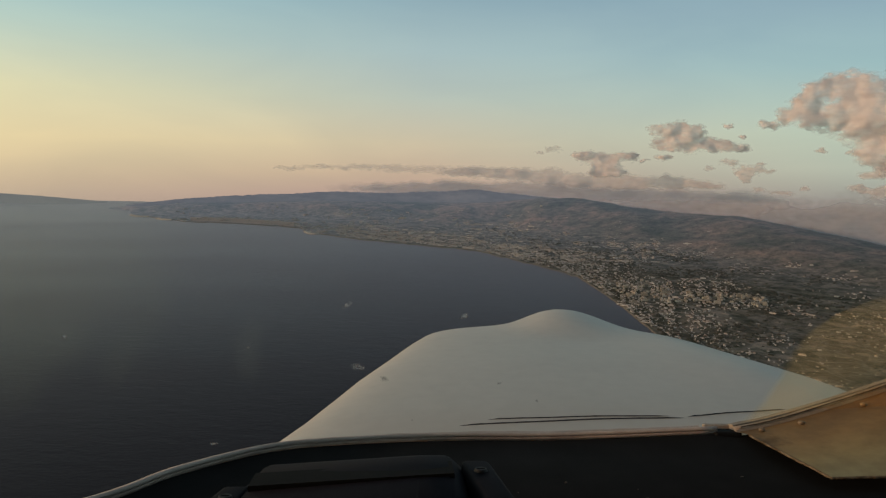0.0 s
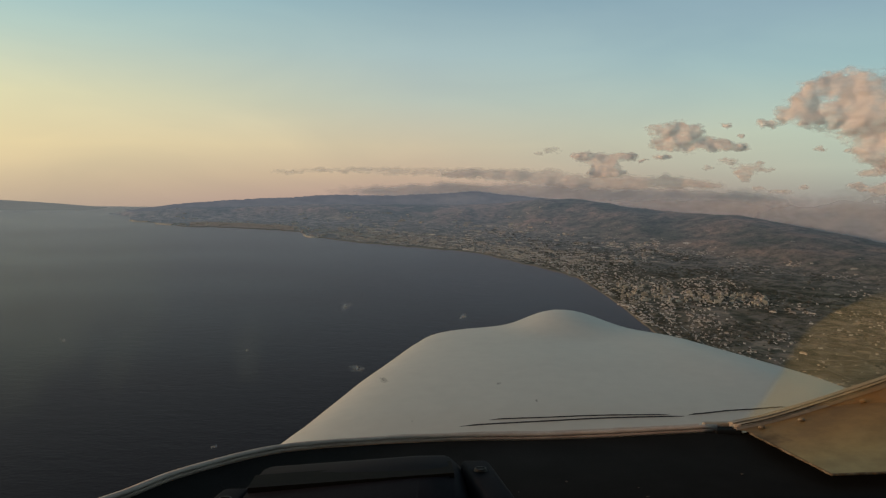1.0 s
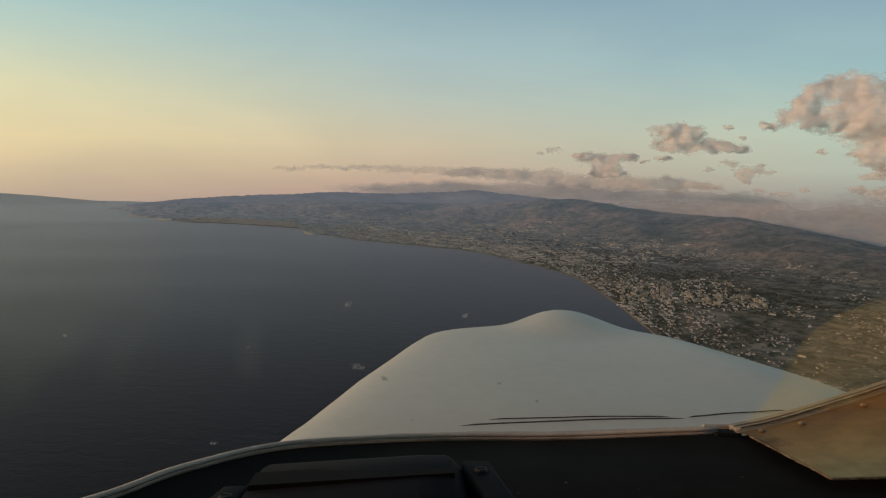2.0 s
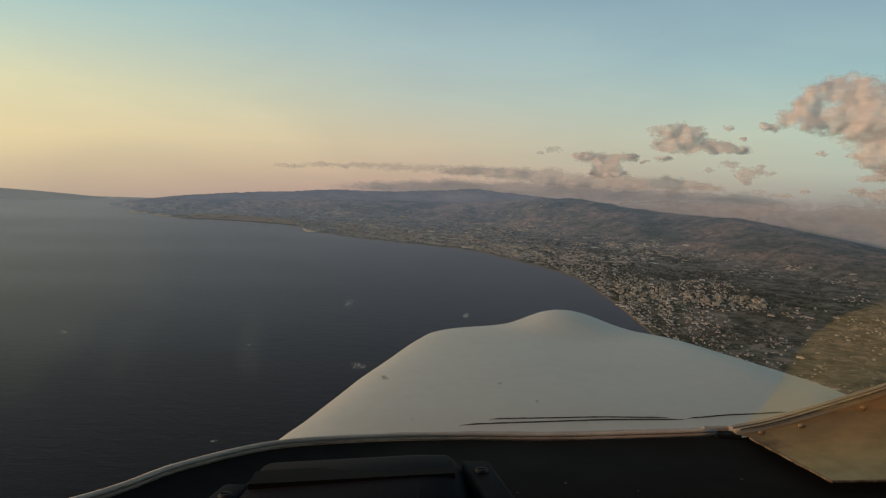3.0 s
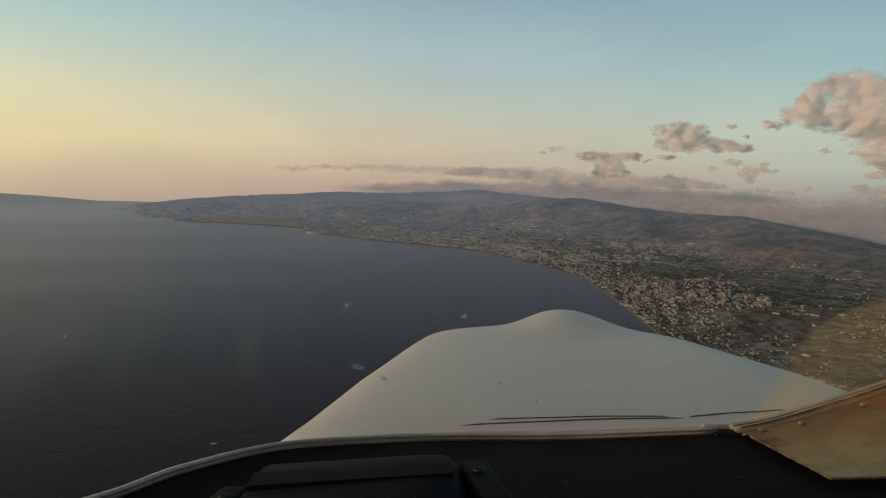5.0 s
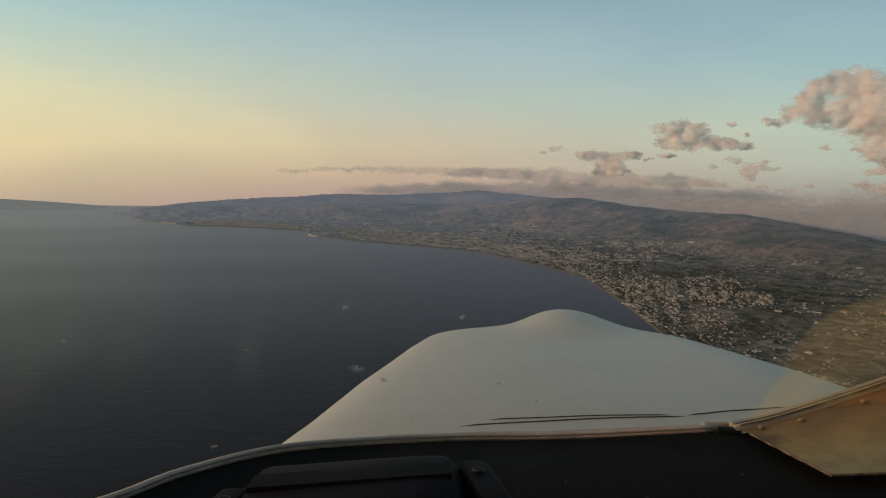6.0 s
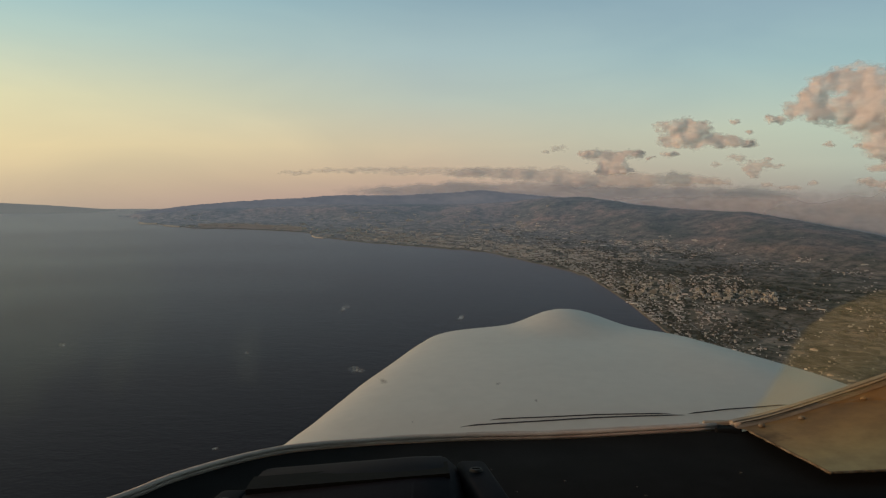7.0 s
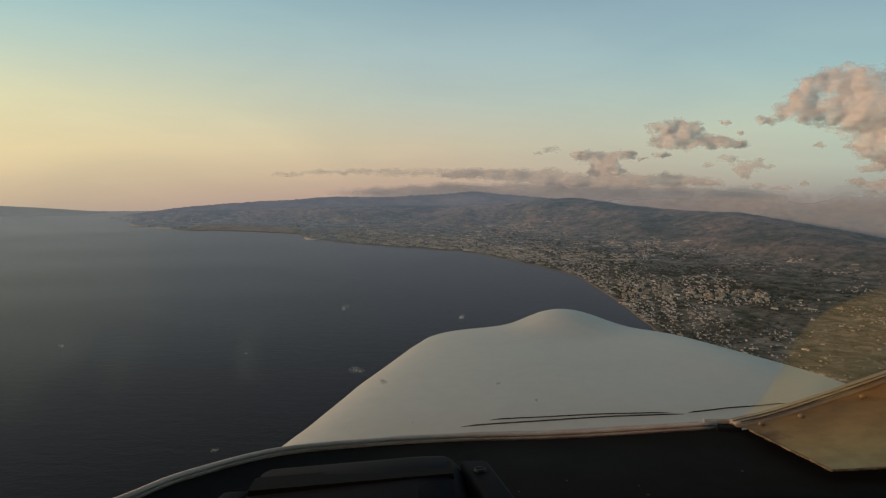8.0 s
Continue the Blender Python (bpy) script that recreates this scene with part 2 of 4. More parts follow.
def reflection_material(name, clear_tint, scatter):
    """Sheet in place of a reflection: lets light through, adds the daylight it scatters and fades out at its edge."""
    m, t, b = material(name)
    out = t.nodes["Material Output"]
    t.nodes.remove(b)
    clear, glow, both, gone, fade = (t.nodes.new(n) for n in ("ShaderNodeBsdfTransparent", "ShaderNodeBsdfTranslucent", "ShaderNodeAddShader", "ShaderNodeBsdfTransparent", "ShaderNodeMixShader"))
    clear.inputs["Color"].default_value = (*clear_tint, 1)
    dirt = blend(t, 0.5, grain(t, objectspace(t), 14.0, 4.0), grain(t, objectspace(t), 70.0, 4.0))
    t.links.new(ramp(t, [(0.35, (*(c * 0.75 for c in scatter), 1)), (0.65, (*(c * 1.2 for c in scatter), 1))], dirt), glow.inputs["Color"])
    t.links.new(clear.outputs[0], both.inputs[0])
    t.links.new(glow.outputs[0], both.inputs[1])
    cover = t.nodes.new("ShaderNodeAttribute")
    cover.attribute_name = "cover"
    t.links.new(cover.outputs["Fac"], fade.inputs[0])
    t.links.new(gone.outputs[0], fade.inputs[1])
    t.links.new(both.outputs[0], fade.inputs[2])
    t.links.new(fade.outputs[0], out.inputs["Surface"])
    return m


def panel_material():
    """Old lacquer: olive towards the free edge, orange-brown with painted shade under the rail."""
    m, t, b = material("lacquered_panel")
    v = objectspace(t)
    apart, worn = t.nodes.new("ShaderNodeSeparateXYZ"), t.nodes.new("ShaderNodeMath")
    t.links.new(v, apart.inputs[0])
    worn.operation, worn.inputs[1].default_value = "MULTIPLY_ADD", 0.06
    t.links.new(grain(t, v, 9.0, 4.0), worn.inputs[0])
    t.links.new(apart.outputs["Y"], worn.inputs[2])
    # the dark end of the ramp is shade painted in below the rail
    tone = ramp(t, [(0.0, (0.35, 0.312, 0.165, 1)), (0.35, (0.37, 0.282, 0.125, 1)), (0.65, (0.31, 0.196, 0.078, 1)), (1.0, (0.21, 0.122, 0.05, 1))], spread(t, worn.outputs[0], 0.71, 0.90))
    scuff = ramp(t, [(0.35, (0.80, 0.79, 0.78, 1)), (0.65, (1.08, 1.08, 1.08, 1))], grain(t, v, 42.0, 5.0, 0.6))
    off = t.nodes.new("ShaderNodeVectorMath")
    off.operation, off.inputs[1].default_value = "DISTANCE", (0.353, 0.805, -0.208)
    t.links.new(v, off.inputs[0])
    rust = t.nodes.new("ShaderNodeMath")
    rust.operation, rust.inputs[1].default_value = "MULTIPLY_ADD", -0.06
    t.links.new(grain(t, v, 70.0, 4.0), rust.inputs[0])
    t.links.new(off.outputs["Value"], rust.inputs[2])
    tone = blend(t, spread(t, rust.outputs[0], -0.002, -0.028), tone, (0.12, 0.062, 0.014, 1))
    t.links.new(blend(t, 1.0, tone, scuff, "MULTIPLY"), b.inputs["Base Color"])
    b.inputs["Roughness"].default_value = 0.6
    b.inputs["Specular IOR Level"].default_value = 0.35
    bump(t, b, grain(t, v, 60.0, 3.0), 0.3, 0.0006)
    return m


SEA = sea_material()
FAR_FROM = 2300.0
LAND, FAR_LAND = land_material("dry_coastal_land"), land_material("haze_glow_far_land", (0.076, 0.091, 0.115))
FAR_RANGE = haze_glow_material("haze_glow_mountains", (0.05, 0.055, 0.068), (0.15, 0.14, 0.14), (0.094, 0.103, 0.121))
FAR_SHORE = haze_glow_material("haze_glow_shore", (0.10, 0.105, 0.11), (0.14, 0.14, 0.14), (0.125, 0.130, 0.128))
# one vapour in three tones: sunset warmth painted into clouds, shade into the mists
CLOUD, MIST, GREY_MIST = cloud_material("sunlit_cloud_vapour", 0.95, 0.90, 0.86), cloud_material("dim_mist_vapour", 0.70, 0.98, 1.03), cloud_material("shaded_mist_vapour", 0.56, 1.02, 1.10)
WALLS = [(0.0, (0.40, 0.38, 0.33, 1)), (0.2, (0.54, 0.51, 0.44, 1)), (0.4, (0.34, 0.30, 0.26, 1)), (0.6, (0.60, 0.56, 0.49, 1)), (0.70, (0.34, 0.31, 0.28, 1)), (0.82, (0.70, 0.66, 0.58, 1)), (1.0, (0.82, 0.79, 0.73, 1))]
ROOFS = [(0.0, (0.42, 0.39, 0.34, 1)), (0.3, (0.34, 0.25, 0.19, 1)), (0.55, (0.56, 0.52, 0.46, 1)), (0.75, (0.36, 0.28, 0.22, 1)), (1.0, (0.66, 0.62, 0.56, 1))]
# WALLS lifted to flatter, paler tones, in place of haze over distant houses
HAZED_WALLS = [(at, (0.36 + r * 0.52, 0.355 + g * 0.52, 0.34 + b * 0.54, 1)) for at, (r, g, b, _) in WALLS]
WALL_STUFF, ROOF_STUFF = island_material("hazed_plaster_of_houses", HAZED_WALLS), island_material("roofs_of_houses", ROOFS)
BLOCK_WALLS = [(0.0, (0.44, 0.40, 0.31, 1)), (0.3, (0.62, 0.57, 0.46, 1)), (0.5, (0.34, 0.30, 0.24, 1)), (0.75, (0.70, 0.66, 0.57, 1)), (1.0, (0.50, 0.44, 0.33, 1))]
WALL_ONE, ROOF_ONE = object_material("house_plaster", BLOCK_WALLS), object_material("house_roof", ROOFS)
LEAVES = island_material("dark_tree_leaves", [(0.0, (0.08, 0.086, 0.064, 1)), (0.5, (0.108, 0.107, 0.082, 1)), (1.0, (0.14, 0.126, 0.102, 1))], 0.9)
SAND = mottled("beach_sand", (0.20, 0.165, 0.125), (0.33, 0.28, 0.22), 0.02, 0.95, space=position, gloss=0.1)
STUBBLE = mottled("pale_stubble", (0.40, 0.345, 0.31), (0.50, 0.43, 0.385), 0.012, 0.95, space=position, gloss=0.1)
CONCRETE = mottled("pale_concrete", (0.38, 0.36, 0.33), (0.55, 0.52, 0.47), 0.08, 0.9, space=position, gloss=0.2)
PAINT = mottled("white_aircraft_paint", (0.58, 0.56, 0.495), (0.66, 0.635, 0.565), 3.0, 0.45, fine=14.0, gloss=0.35)
RIM = mottled("bare_worn_rim", (0.42, 0.34, 0.29), (0.66, 0.57, 0.49), 14.0, 0.55, fine=6.0, relief=0.0006)
RAIL = mottled("worn_rail_paint", (0.27, 0.21, 0.15), (0.50, 0.41, 0.31), 26.0, 0.7, fine=4.0, relief=0.0006)
BLACK = mottled("black_glareshield_vinyl", (0.0104, 0.0111, 0.0111), (0.0182, 0.0190, 0.0190), 18.0, 0.9, fine=30.0, relief=0.0004, gloss=0.1)
HOUSING = mottled("black_plastic", (0.0078, 0.0078, 0.0112), (0.0145, 0.0145, 0.0195), 20.0, 0.7, fine=20.0, gloss=0.06)
STRIP = mottled("black_rubber", (0.003, 0.003, 0.003), (0.006, 0.006, 0.006), 30.0, 0.8, gloss=0.1)
STEEL = mottled("worn_steel", (0.22, 0.17, 0.11), (0.34, 0.27, 0.18), 60.0, 0.7)
# near black, so the raised heads pass for screws in shaded recesses
SCREW = mottled("recess_dark_screw", (0.003, 0.003, 0.003), (0.006, 0.006, 0.006), 90.0, 0.6, metal=0.2)
RIM_TRIM = mottled("brown_rim_trim", (0.31, 0.24, 0.195), (0.53, 0.43, 0.36), 16.0, 0.8, fine=6.0, relief=0.0005)
LIP = mottled("worn_lip_paint", (0.20, 0.155, 0.115), (0.36, 0.29, 0.22), 26.0, 0.75, fine=5.0, relief=0.0005)
TRIM = mottled("brown_trim", (0.30, 0.21, 0.15), (0.52, 0.39, 0.30), 16.0, 0.7, fine=6.0, relief=0.0005)
SEAL_PALE = mottled("beige_sealant", (0.30, 0.25, 0.19), (0.46, 0.40, 0.32), 30.0, 0.8, fine=5.0, relief=0.0006)
TAN = panel_material()
FRAY = mottled("frayed_panel_edge", (0.05, 0.035, 0.02), (0.34, 0.28, 0.19), 60.0, 0.85, fine=5.0, gloss=0.1)
EDGE = mottled("dark_brown_edge", (0.06, 0.045, 0.03), (0.24, 0.18, 0.12), 30.0, 0.85, fine=4.0, gloss=0.1)
LINING = mottled("dark_cabin_lining", (0.03, 0.03, 0.03), (0.06, 0.055, 0.05), 8.0, 0.9)
DUST = mottled("grey_dust", (0.07, 0.07, 0.07), (0.13, 0.13, 0.12), 80.0, 0.95, gloss=0.1)
SEALANT = mottled("dark_seam", (0.02, 0.024, 0.028), (0.05, 0.055, 0.06), 40.0, 0.8)
PANE = film_material("dusty_acrylic", (0.75, 0.74, 0.68), 0.004, 0.02, 9.0)
AMBER_REFLECTION = reflection_material("amber_reflection", (0.96, 0.86, 0.70), (0.19, 0.135, 0.068))
HAZE_FILM = film_material("reflection_haze_film", (0.50, 0.66, 0.52), -0.095, 0.03, 13.0)
WIPE_FILM = film_material("wiped_and_glow_film", (0.60, 0.72, 0.66), -0.05, 0.01, 30.0)
SMUDGE = film_material("dark_smudge", (0.10, 0.10, 0.085), -0.2, 0.16, 300.0)
SPLAT = film_material("dried_insect_mark", (0.85, 0.85, 0.85), -0.25, 0.10, 420.0)


# ---------------------------------------------------------------- mesh helpers
def mesh_object(name, verts, faces, mat, smooth=False):
    me = bpy.data.meshes.new(name)
    me.from_pydata([tuple(v) for v in verts], [], faces)
    for m in mat if isinstance(mat, (list, tuple)) else [mat]:
        me.materials.append(m)
    if smooth:
        me.shade_smooth()
    me.update()
    return new(name, me)


def part(name, bm, mat, parent, label="", smooth=False):
    """Links a bmesh as one mesh object under a thing or a part."""
    me = bpy.data.meshes.new(name)
    bmesh.ops.recalc_face_normals(bm, faces=bm.faces)
    bm.to_mesh(me)
    bm.free()
    me.materials.append(mat)
    if smooth:
        me.shade_smooth()
    ob = new(name, me)
    ob.parent = parent
    return tagged(ob, label)


def box(bm, lo, hi, bevel=0.0, segments=2):
    made = bmesh.ops.create_cube(bm, size=1.0)["verts"]
    lo, hi = Vector(lo), Vector(hi)
    for v in made:
        v.co = Vector([lo[i] + (v.co[i] + 0.5) * (hi[i] - lo[i]) for i in range(3)])
    if bevel:
        bmesh.ops.bevel(bm, geom=list({e for v in made for e in v.link_edges}), offset=bevel, segments=segments, profile=0.5, affect="EDGES")


def spline(points, steps):
    """A smooth line through the points."""
    pts = [Vector(p) for p in points]
    pts = [pts[0] * 2 - pts[1]] + pts + [pts[-1] * 2 - pts[-2]]
    out = []
    for i in range(1, len(pts) - 2):
        a, b, c, d = pts[i - 1:i + 3]
        for k in range(steps):
            t = k / steps
            out.append(0.5 * (2 * b + (c - a) * t + (2 * a - 5 * b + 4 * c - d) * t * t + (3 * b - a - 3 * c + d) * t ** 3))
    return out + [pts[-2]]


def sweep(bm, line, outline, flat=Vector((0, 0, 1))):
    """Sweeps a closed outline (across, up) along a line."""
    rings = []
    for i, p in enumerate(line):
        way = (line[min(i + 1, len(line) - 1)] - line[max(i - 1, 0)]).normalized()
        across = way.cross(flat).normalized()
        up = across.cross(way)
        rings.append([bm.verts.new(p + across * a + up * b) for a, b in outline])
    n = len(outline)
    for r, s in zip(rings, rings[1:]):
        for k in range(n):
            bm.faces.new((r[k], r[(k + 1) % n], s[(k + 1) % n], s[k]))
    bm.faces.new(rings[0])
    bm.faces.new(rings[-1][::-1])


def smooth01(t):
    t = np.clip(t, 0, 1)
    return t * t * (3 - 2 * t)


# ---------------------------------------------------------------- sea, land and distance
SEA_EDGE = 4950.0
across = np.concatenate([-np.geomspace(9000, 60, 40), [0.0], np.geomspace(60, 9000, 40)])
ahead = np.concatenate([-np.geomspace(5000, 60, 25), [0.0], np.geomspace(60, SEA_EDGE, 40)])
verts = [(x, y, 0.0) for y in ahead for x in across]
n = len(across)
faces = [(j * n + k, j * n + k + 1, (j + 1) * n + k + 1, (j + 1) * n + k) for j in range(len(ahead) - 1) for k in range(n - 1)]
water = mesh_object("water", verts, faces, SEA)
tagged(water, "dark blue-grey calm sea with faint ripples at dusk", "sea", kind="structure")

# the coast as seen from the aircraft: bearing in degrees, then metres to the shore, the foot of the hills and the ridge, and the ridge's height
COAST = np.array([
    (-23.7, 4477, 4649, 4935, -5), (-22.7, 4326, 4526, 4825, 13), (-19.4, 3940, 4339, 4687, 36), (-15.8, 3825, 4305, 4716, 38), (-11.1, 3607, 4122, 4598, 51), (-10.4, 3403, 4080, 4563, 53), (-6.3, 3157, 3867, 4445, 59), (-1.0, 2972, 3735, 4452, 60), (2.5, 2877, 3608, 4420, 74), (5.1, 2695, 3523, 4407, 96),
    (7.8, 2529, 3326, 4250, 129), (10.5, 2355, 3187, 4110, 133), (13.2, 2022, 3043, 3956, 118), (15.8, 1735, 2946, 3830, 107), (18.5, 1499, 2847, 3701, 109), (21.5, 1244, 2723, 3540, 116), (25.5, 1032, 2574, 3346, 103), (29.2, 914, 2504, 3213, 87), (31.5, 846, 2451, 3113, 72), (36.6, 796, 2413, 3065, 69)])
COAST_SOUTH = np.array([(46.0, 700, 2300, 3000, 80), (75.0, 600, 2200, 3000, 90), (110.0, 640, 2200, 3000, 80)])
COAST = np.vstack([COAST, COAST_SOUTH])
shore_wobble = [noise.noise((k * 0.9, 3.1, 0)) for k in range(400)]


def coast_at(a):
    rows = [np.interp(a, COAST[:, 0], COAST[:, k]) for k in range(1, 5)]
    wob = np.interp((np.asarray(a) + 24) * 2.2, range(400), shore_wobble)
    rows[0] = rows[0] * (1 + 0.012 * wob)
    return rows


def land_height(a, r):
    """Height of the land at a bearing (degrees) and a distance."""
    shore, foot, ridge, top = coast_at(a)
    inland = r - shore
    plain = np.where(inland < 0, inland * 0.25, 1.5 + 0.005 * inland)
    climb = smooth01((r - foot) / (ridge - foot)) ** 1.15
    back = np.maximum(r - ridge, 0)
    x, y = r * np.sin(np.radians(a)), r * np.cos(np.radians(a))
    rough = np.array([noise.fractal((px * 0.0014, py * 0.0014, 0.5), 0.9, 2.1, 5) for px, py in zip(np.ravel(x), np.ravel(y))]).reshape(np.shape(x))
    ease = smooth01(inland / 500.0)
    swell = rough * (2.2 * ease + 20.0 * climb * (1 - 0.55 * smooth01((r - ridge + 350) / 400)))
    plain = plain - 14.0 * smooth01((-22.7 - np.asarray(a)) / 1.5)
    fine = np.array([noise.fractal((px * 0.013, py * 0.013, 3.5), 0.7, 2.1, 3) for px, py in zip(np.ravel(x), np.ravel(y))]).reshape(np.shape(x))
    spur = np.array([1.0 - 2.0 * abs(noise.noise((px * 0.0024, py * 0.0016, 8.3))) for px, py in zip(np.ravel(x), np.ravel(y))]).reshape(np.shape(x))
    swell = swell + fine * 3.2 * climb + 55.0 * (spur - 0.3) * climb * np.maximum(1.0 - climb, 0.0) * 1.6
    return plain * (1 - climb) + top * climb - (top - 5.0) * smooth01(back / 650.0) + swell


bearings = np.concatenate([np.arange(-24.4, 33, 0.16), np.arange(33, 110.5, 1.0)])
steps = np.linspace(0, 1, 180)
verts = []
for a in bearings:
    shore = float(coast_at(a)[0])
    ridge = float(coast_at(a)[2])
    far = np.interp(a, (-24.4, 0, 8, 14, 110), (5150, 4800, 4750, ridge + 300, ridge + 300))
    r = (shore - 14) + (far - shore + 14) * steps ** 1.25
    z = land_height(np.full_like(r, a), r)
    verts += list(zip(r * math.sin(radians(a)), r * math.cos(radians(a)), z))
m = len(steps)
near_faces, far_faces = [], []
for i in range(len(bearings) - 1):
    for k in range(m - 1):
        x, y, _ = verts[i * m + k]
        (near_faces if math.hypot(x, y) < FAR_FROM else far_faces).append((i * m + k, i * m + k + 1, (i + 1) * m + k + 1, (i + 1) * m + k))


def sheet_of(name, faces, mat):
    """One mesh of those faces of the land."""
    used = sorted({v for f in faces for v in f})
    ids = {v: n for n, v in enumerate(used)}
    return mesh_object(name, [verts[v] for v in used], [tuple(ids[v] for v in f) for f in faces], mat, True)


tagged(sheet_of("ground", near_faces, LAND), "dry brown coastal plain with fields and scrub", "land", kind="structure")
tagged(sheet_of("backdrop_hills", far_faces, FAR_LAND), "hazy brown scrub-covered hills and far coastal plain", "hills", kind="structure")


def distant_ridge(name, profile, near, mat, label, seed, rough, straight=False):
    """A far range: a slope that climbs to the skyline given by bearing and height, and falls behind."""
    first, last = profile[0][0], profile[-1][0]
    bear = np.arange(first, last + 0.01, 0.1)
    tops = np.interp(bear, [p[0] for p in profile], [p[1] for p in profile])
    verts, rows = [], 26
    for a, top in zip(bear, tops):
        for k in range(rows + 4):
            u = k / rows
            r = (near + 340 * u) / (math.cos(radians(a)) if straight else 1.0)
            body = top * smooth01(min(u, 1.0)) ** 0.9 if u <= 1 else top * (1 - (u - 1) * 4)
            body += noise.fractal((a * 0.55, u * 2.2, seed), 0.9, 2.1, 5) * rough * (0.4 + 0.6 * math.sin(min(u, 1) * math.pi)) * min(1, top / 40)
            body += noise.fractal((a * 2.6, 0.3, seed + 5.0), 0.8, 2.1, 4) * rough * 0.45 * min(1.0, u) ** 3 * min(1, max(top, 0) / 60)
            verts.append((r * math.sin(radians(a)), r * math.cos(radians(a)), max(body - 5.0 * (1.0 - min(1.0, max(top, 0.0) / 30.0)), -8.0)))
    q = rows + 4
    faces = [(i * q + k, i * q + k + 1, (i + 1) * q + k + 1, (i + 1) * q + k) for i in range(len(bear) - 1) for k in range(q - 1)]
    return tagged(mesh_object(name, verts, faces, mat, True), label, "mountains", kind="structure")


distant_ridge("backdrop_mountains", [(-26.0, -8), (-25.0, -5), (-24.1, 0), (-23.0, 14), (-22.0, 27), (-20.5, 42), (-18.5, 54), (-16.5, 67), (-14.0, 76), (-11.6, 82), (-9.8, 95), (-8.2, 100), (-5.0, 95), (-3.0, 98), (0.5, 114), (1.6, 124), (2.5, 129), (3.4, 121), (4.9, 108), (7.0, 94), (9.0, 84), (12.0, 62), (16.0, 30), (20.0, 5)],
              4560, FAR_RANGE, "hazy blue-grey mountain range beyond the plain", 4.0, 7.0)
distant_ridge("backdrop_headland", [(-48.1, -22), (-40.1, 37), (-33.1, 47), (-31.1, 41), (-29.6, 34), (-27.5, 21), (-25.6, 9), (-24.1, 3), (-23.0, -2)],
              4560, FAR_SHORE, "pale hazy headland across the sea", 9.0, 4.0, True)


# ---------------------------------------------------------------- clouds
def cloud(lobes, distance, label, seed, thick=1.0, ragged=0.55, fine=1.0, most=0.8, soft=0.5, puffs=0, vapour=None):
    """A cloud gathered in lobes (bearing, elevation and half sizes in degrees): a body of rounded puffs, closed in front and behind, whose edges fray and thin out."""
    step = 0.055
    a = np.arange(min(l[0] - 1.6 * l[2] for l in lobes) - 0.3, max(l[0] + 1.6 * l[2] for l in lobes) + 0.3, step)
    e = np.arange(min(l[1] - 1.7 * l[3] for l in lobes) - 0.3, max(l[1] + 1.7 * l[3] for l in lobes) + 0.3, step * 0.85)
    aa, ee = np.meshgrid(a, e)
    flat = [(x * fine, y * 1.5 * fine) for x, y in zip(aa.ravel(), ee.ravel())]

    def field(scale, roughness, octaves, z):
        return np.array([noise.fractal((x * scale, y * scale, z), roughness, 2.1, octaves) for x, y in flat]).reshape(aa.shape)

    drift, lift = field(0.9, 0.7, 4, seed * 3.7), field(0.9, 0.7, 4, seed * 5.1 + 20.0)
    reach = 0.30 * ragged / fine
    wa, we = aa + reach * 1.5 * drift, ee + reach * lift
    apart = 1.0 if vapour else 2.0
    bulk = sum(np.exp(-1.1 * apart * (((wa - a0) / w) ** 2 + ((we - e0) / h) ** 2)) for a0, e0, w, h in lobes) ** (1 / apart)
    fray = 0.6 * field(0.8, 0.8, 3, seed + 7.3) + 0.5 * np.array([noise.fractal((x * 1.3, y * 2.4, seed + 2.9), 0.8, 2.1, 3) for x, y in flat]).reshape(aa.shape)
    dense = np.minimum(bulk, 1.15) - (0.36 if vapour else 0.30) + ragged * 0.55 * fray * (0.4 + 0.6 * np.exp(-bulk))
    dense = dense - 0.9 * np.exp(-bulk / 0.07)
    cover = smooth01(dense / soft) * most * np.clip(0.95 + 0.45 * fray, 0.62, 1.08)
    # depth towards the eye, in degrees: a smooth mass, and the puffs heaped on it
    mass = 0.6 * np.sqrt(np.clip(bulk, 0.0, 1.6)) * np.mean([min(l[2], l[3]) for l in lobes])
    heap, puff_rng = np.zeros_like(mass), random.Random(int(seed * 100))
    for _ in range(puffs):
        a0, e0, w, h = puff_rng.choice(lobes)
        turn, out = puff_rng.uniform(0, 2 * math.pi), puff_rng.random() ** 0.6
        size = puff_rng.uniform(0.28, 0.95) * min(w, h) + 0.10
        pa, pe = a0 + 0.9 * w * out * math.cos(turn), e0 + 0.9 * h * out * math.sin(turn)
        near = 1 - ((wa - pa) / (1.25 * size)) ** 2 - ((we - pe) / size) ** 2
        heap = np.maximum(heap, size * np.clip(near, 0, 1))
    swell = mass + 0.7 * heap + 0.10 * drift / fine
    for _ in range(16):
        swell[1:-1, 1:-1] = (swell[:-2, 1:-1] + swell[2:, 1:-1] + swell[1:-1, :-2] + swell[1:-1, 2:] + 2 * swell[1:-1, 1:-1]) / 6
    swell = swell * thick * distance * math.pi / 180
    verts, soft_edge = [], []
    rows, cols = aa.shape
    for face, deep, share in ((1, 1.0, 1.0), (-1, 0.4, 0.3)):
        d = distance - face * (np.maximum(swell, 0.0) * deep + 2.0)
        verts += list(zip((d * np.sin(np.radians(aa)) * np.cos(np.radians(ee))).ravel(), (d * np.cos(np.radians(aa)) * np.cos(np.radians(ee))).ravel(), (HEIGHT + d * np.sin(np.radians(ee))).ravel()))
        soft_edge += list(share * cover.ravel())
    held = cover > 0.015
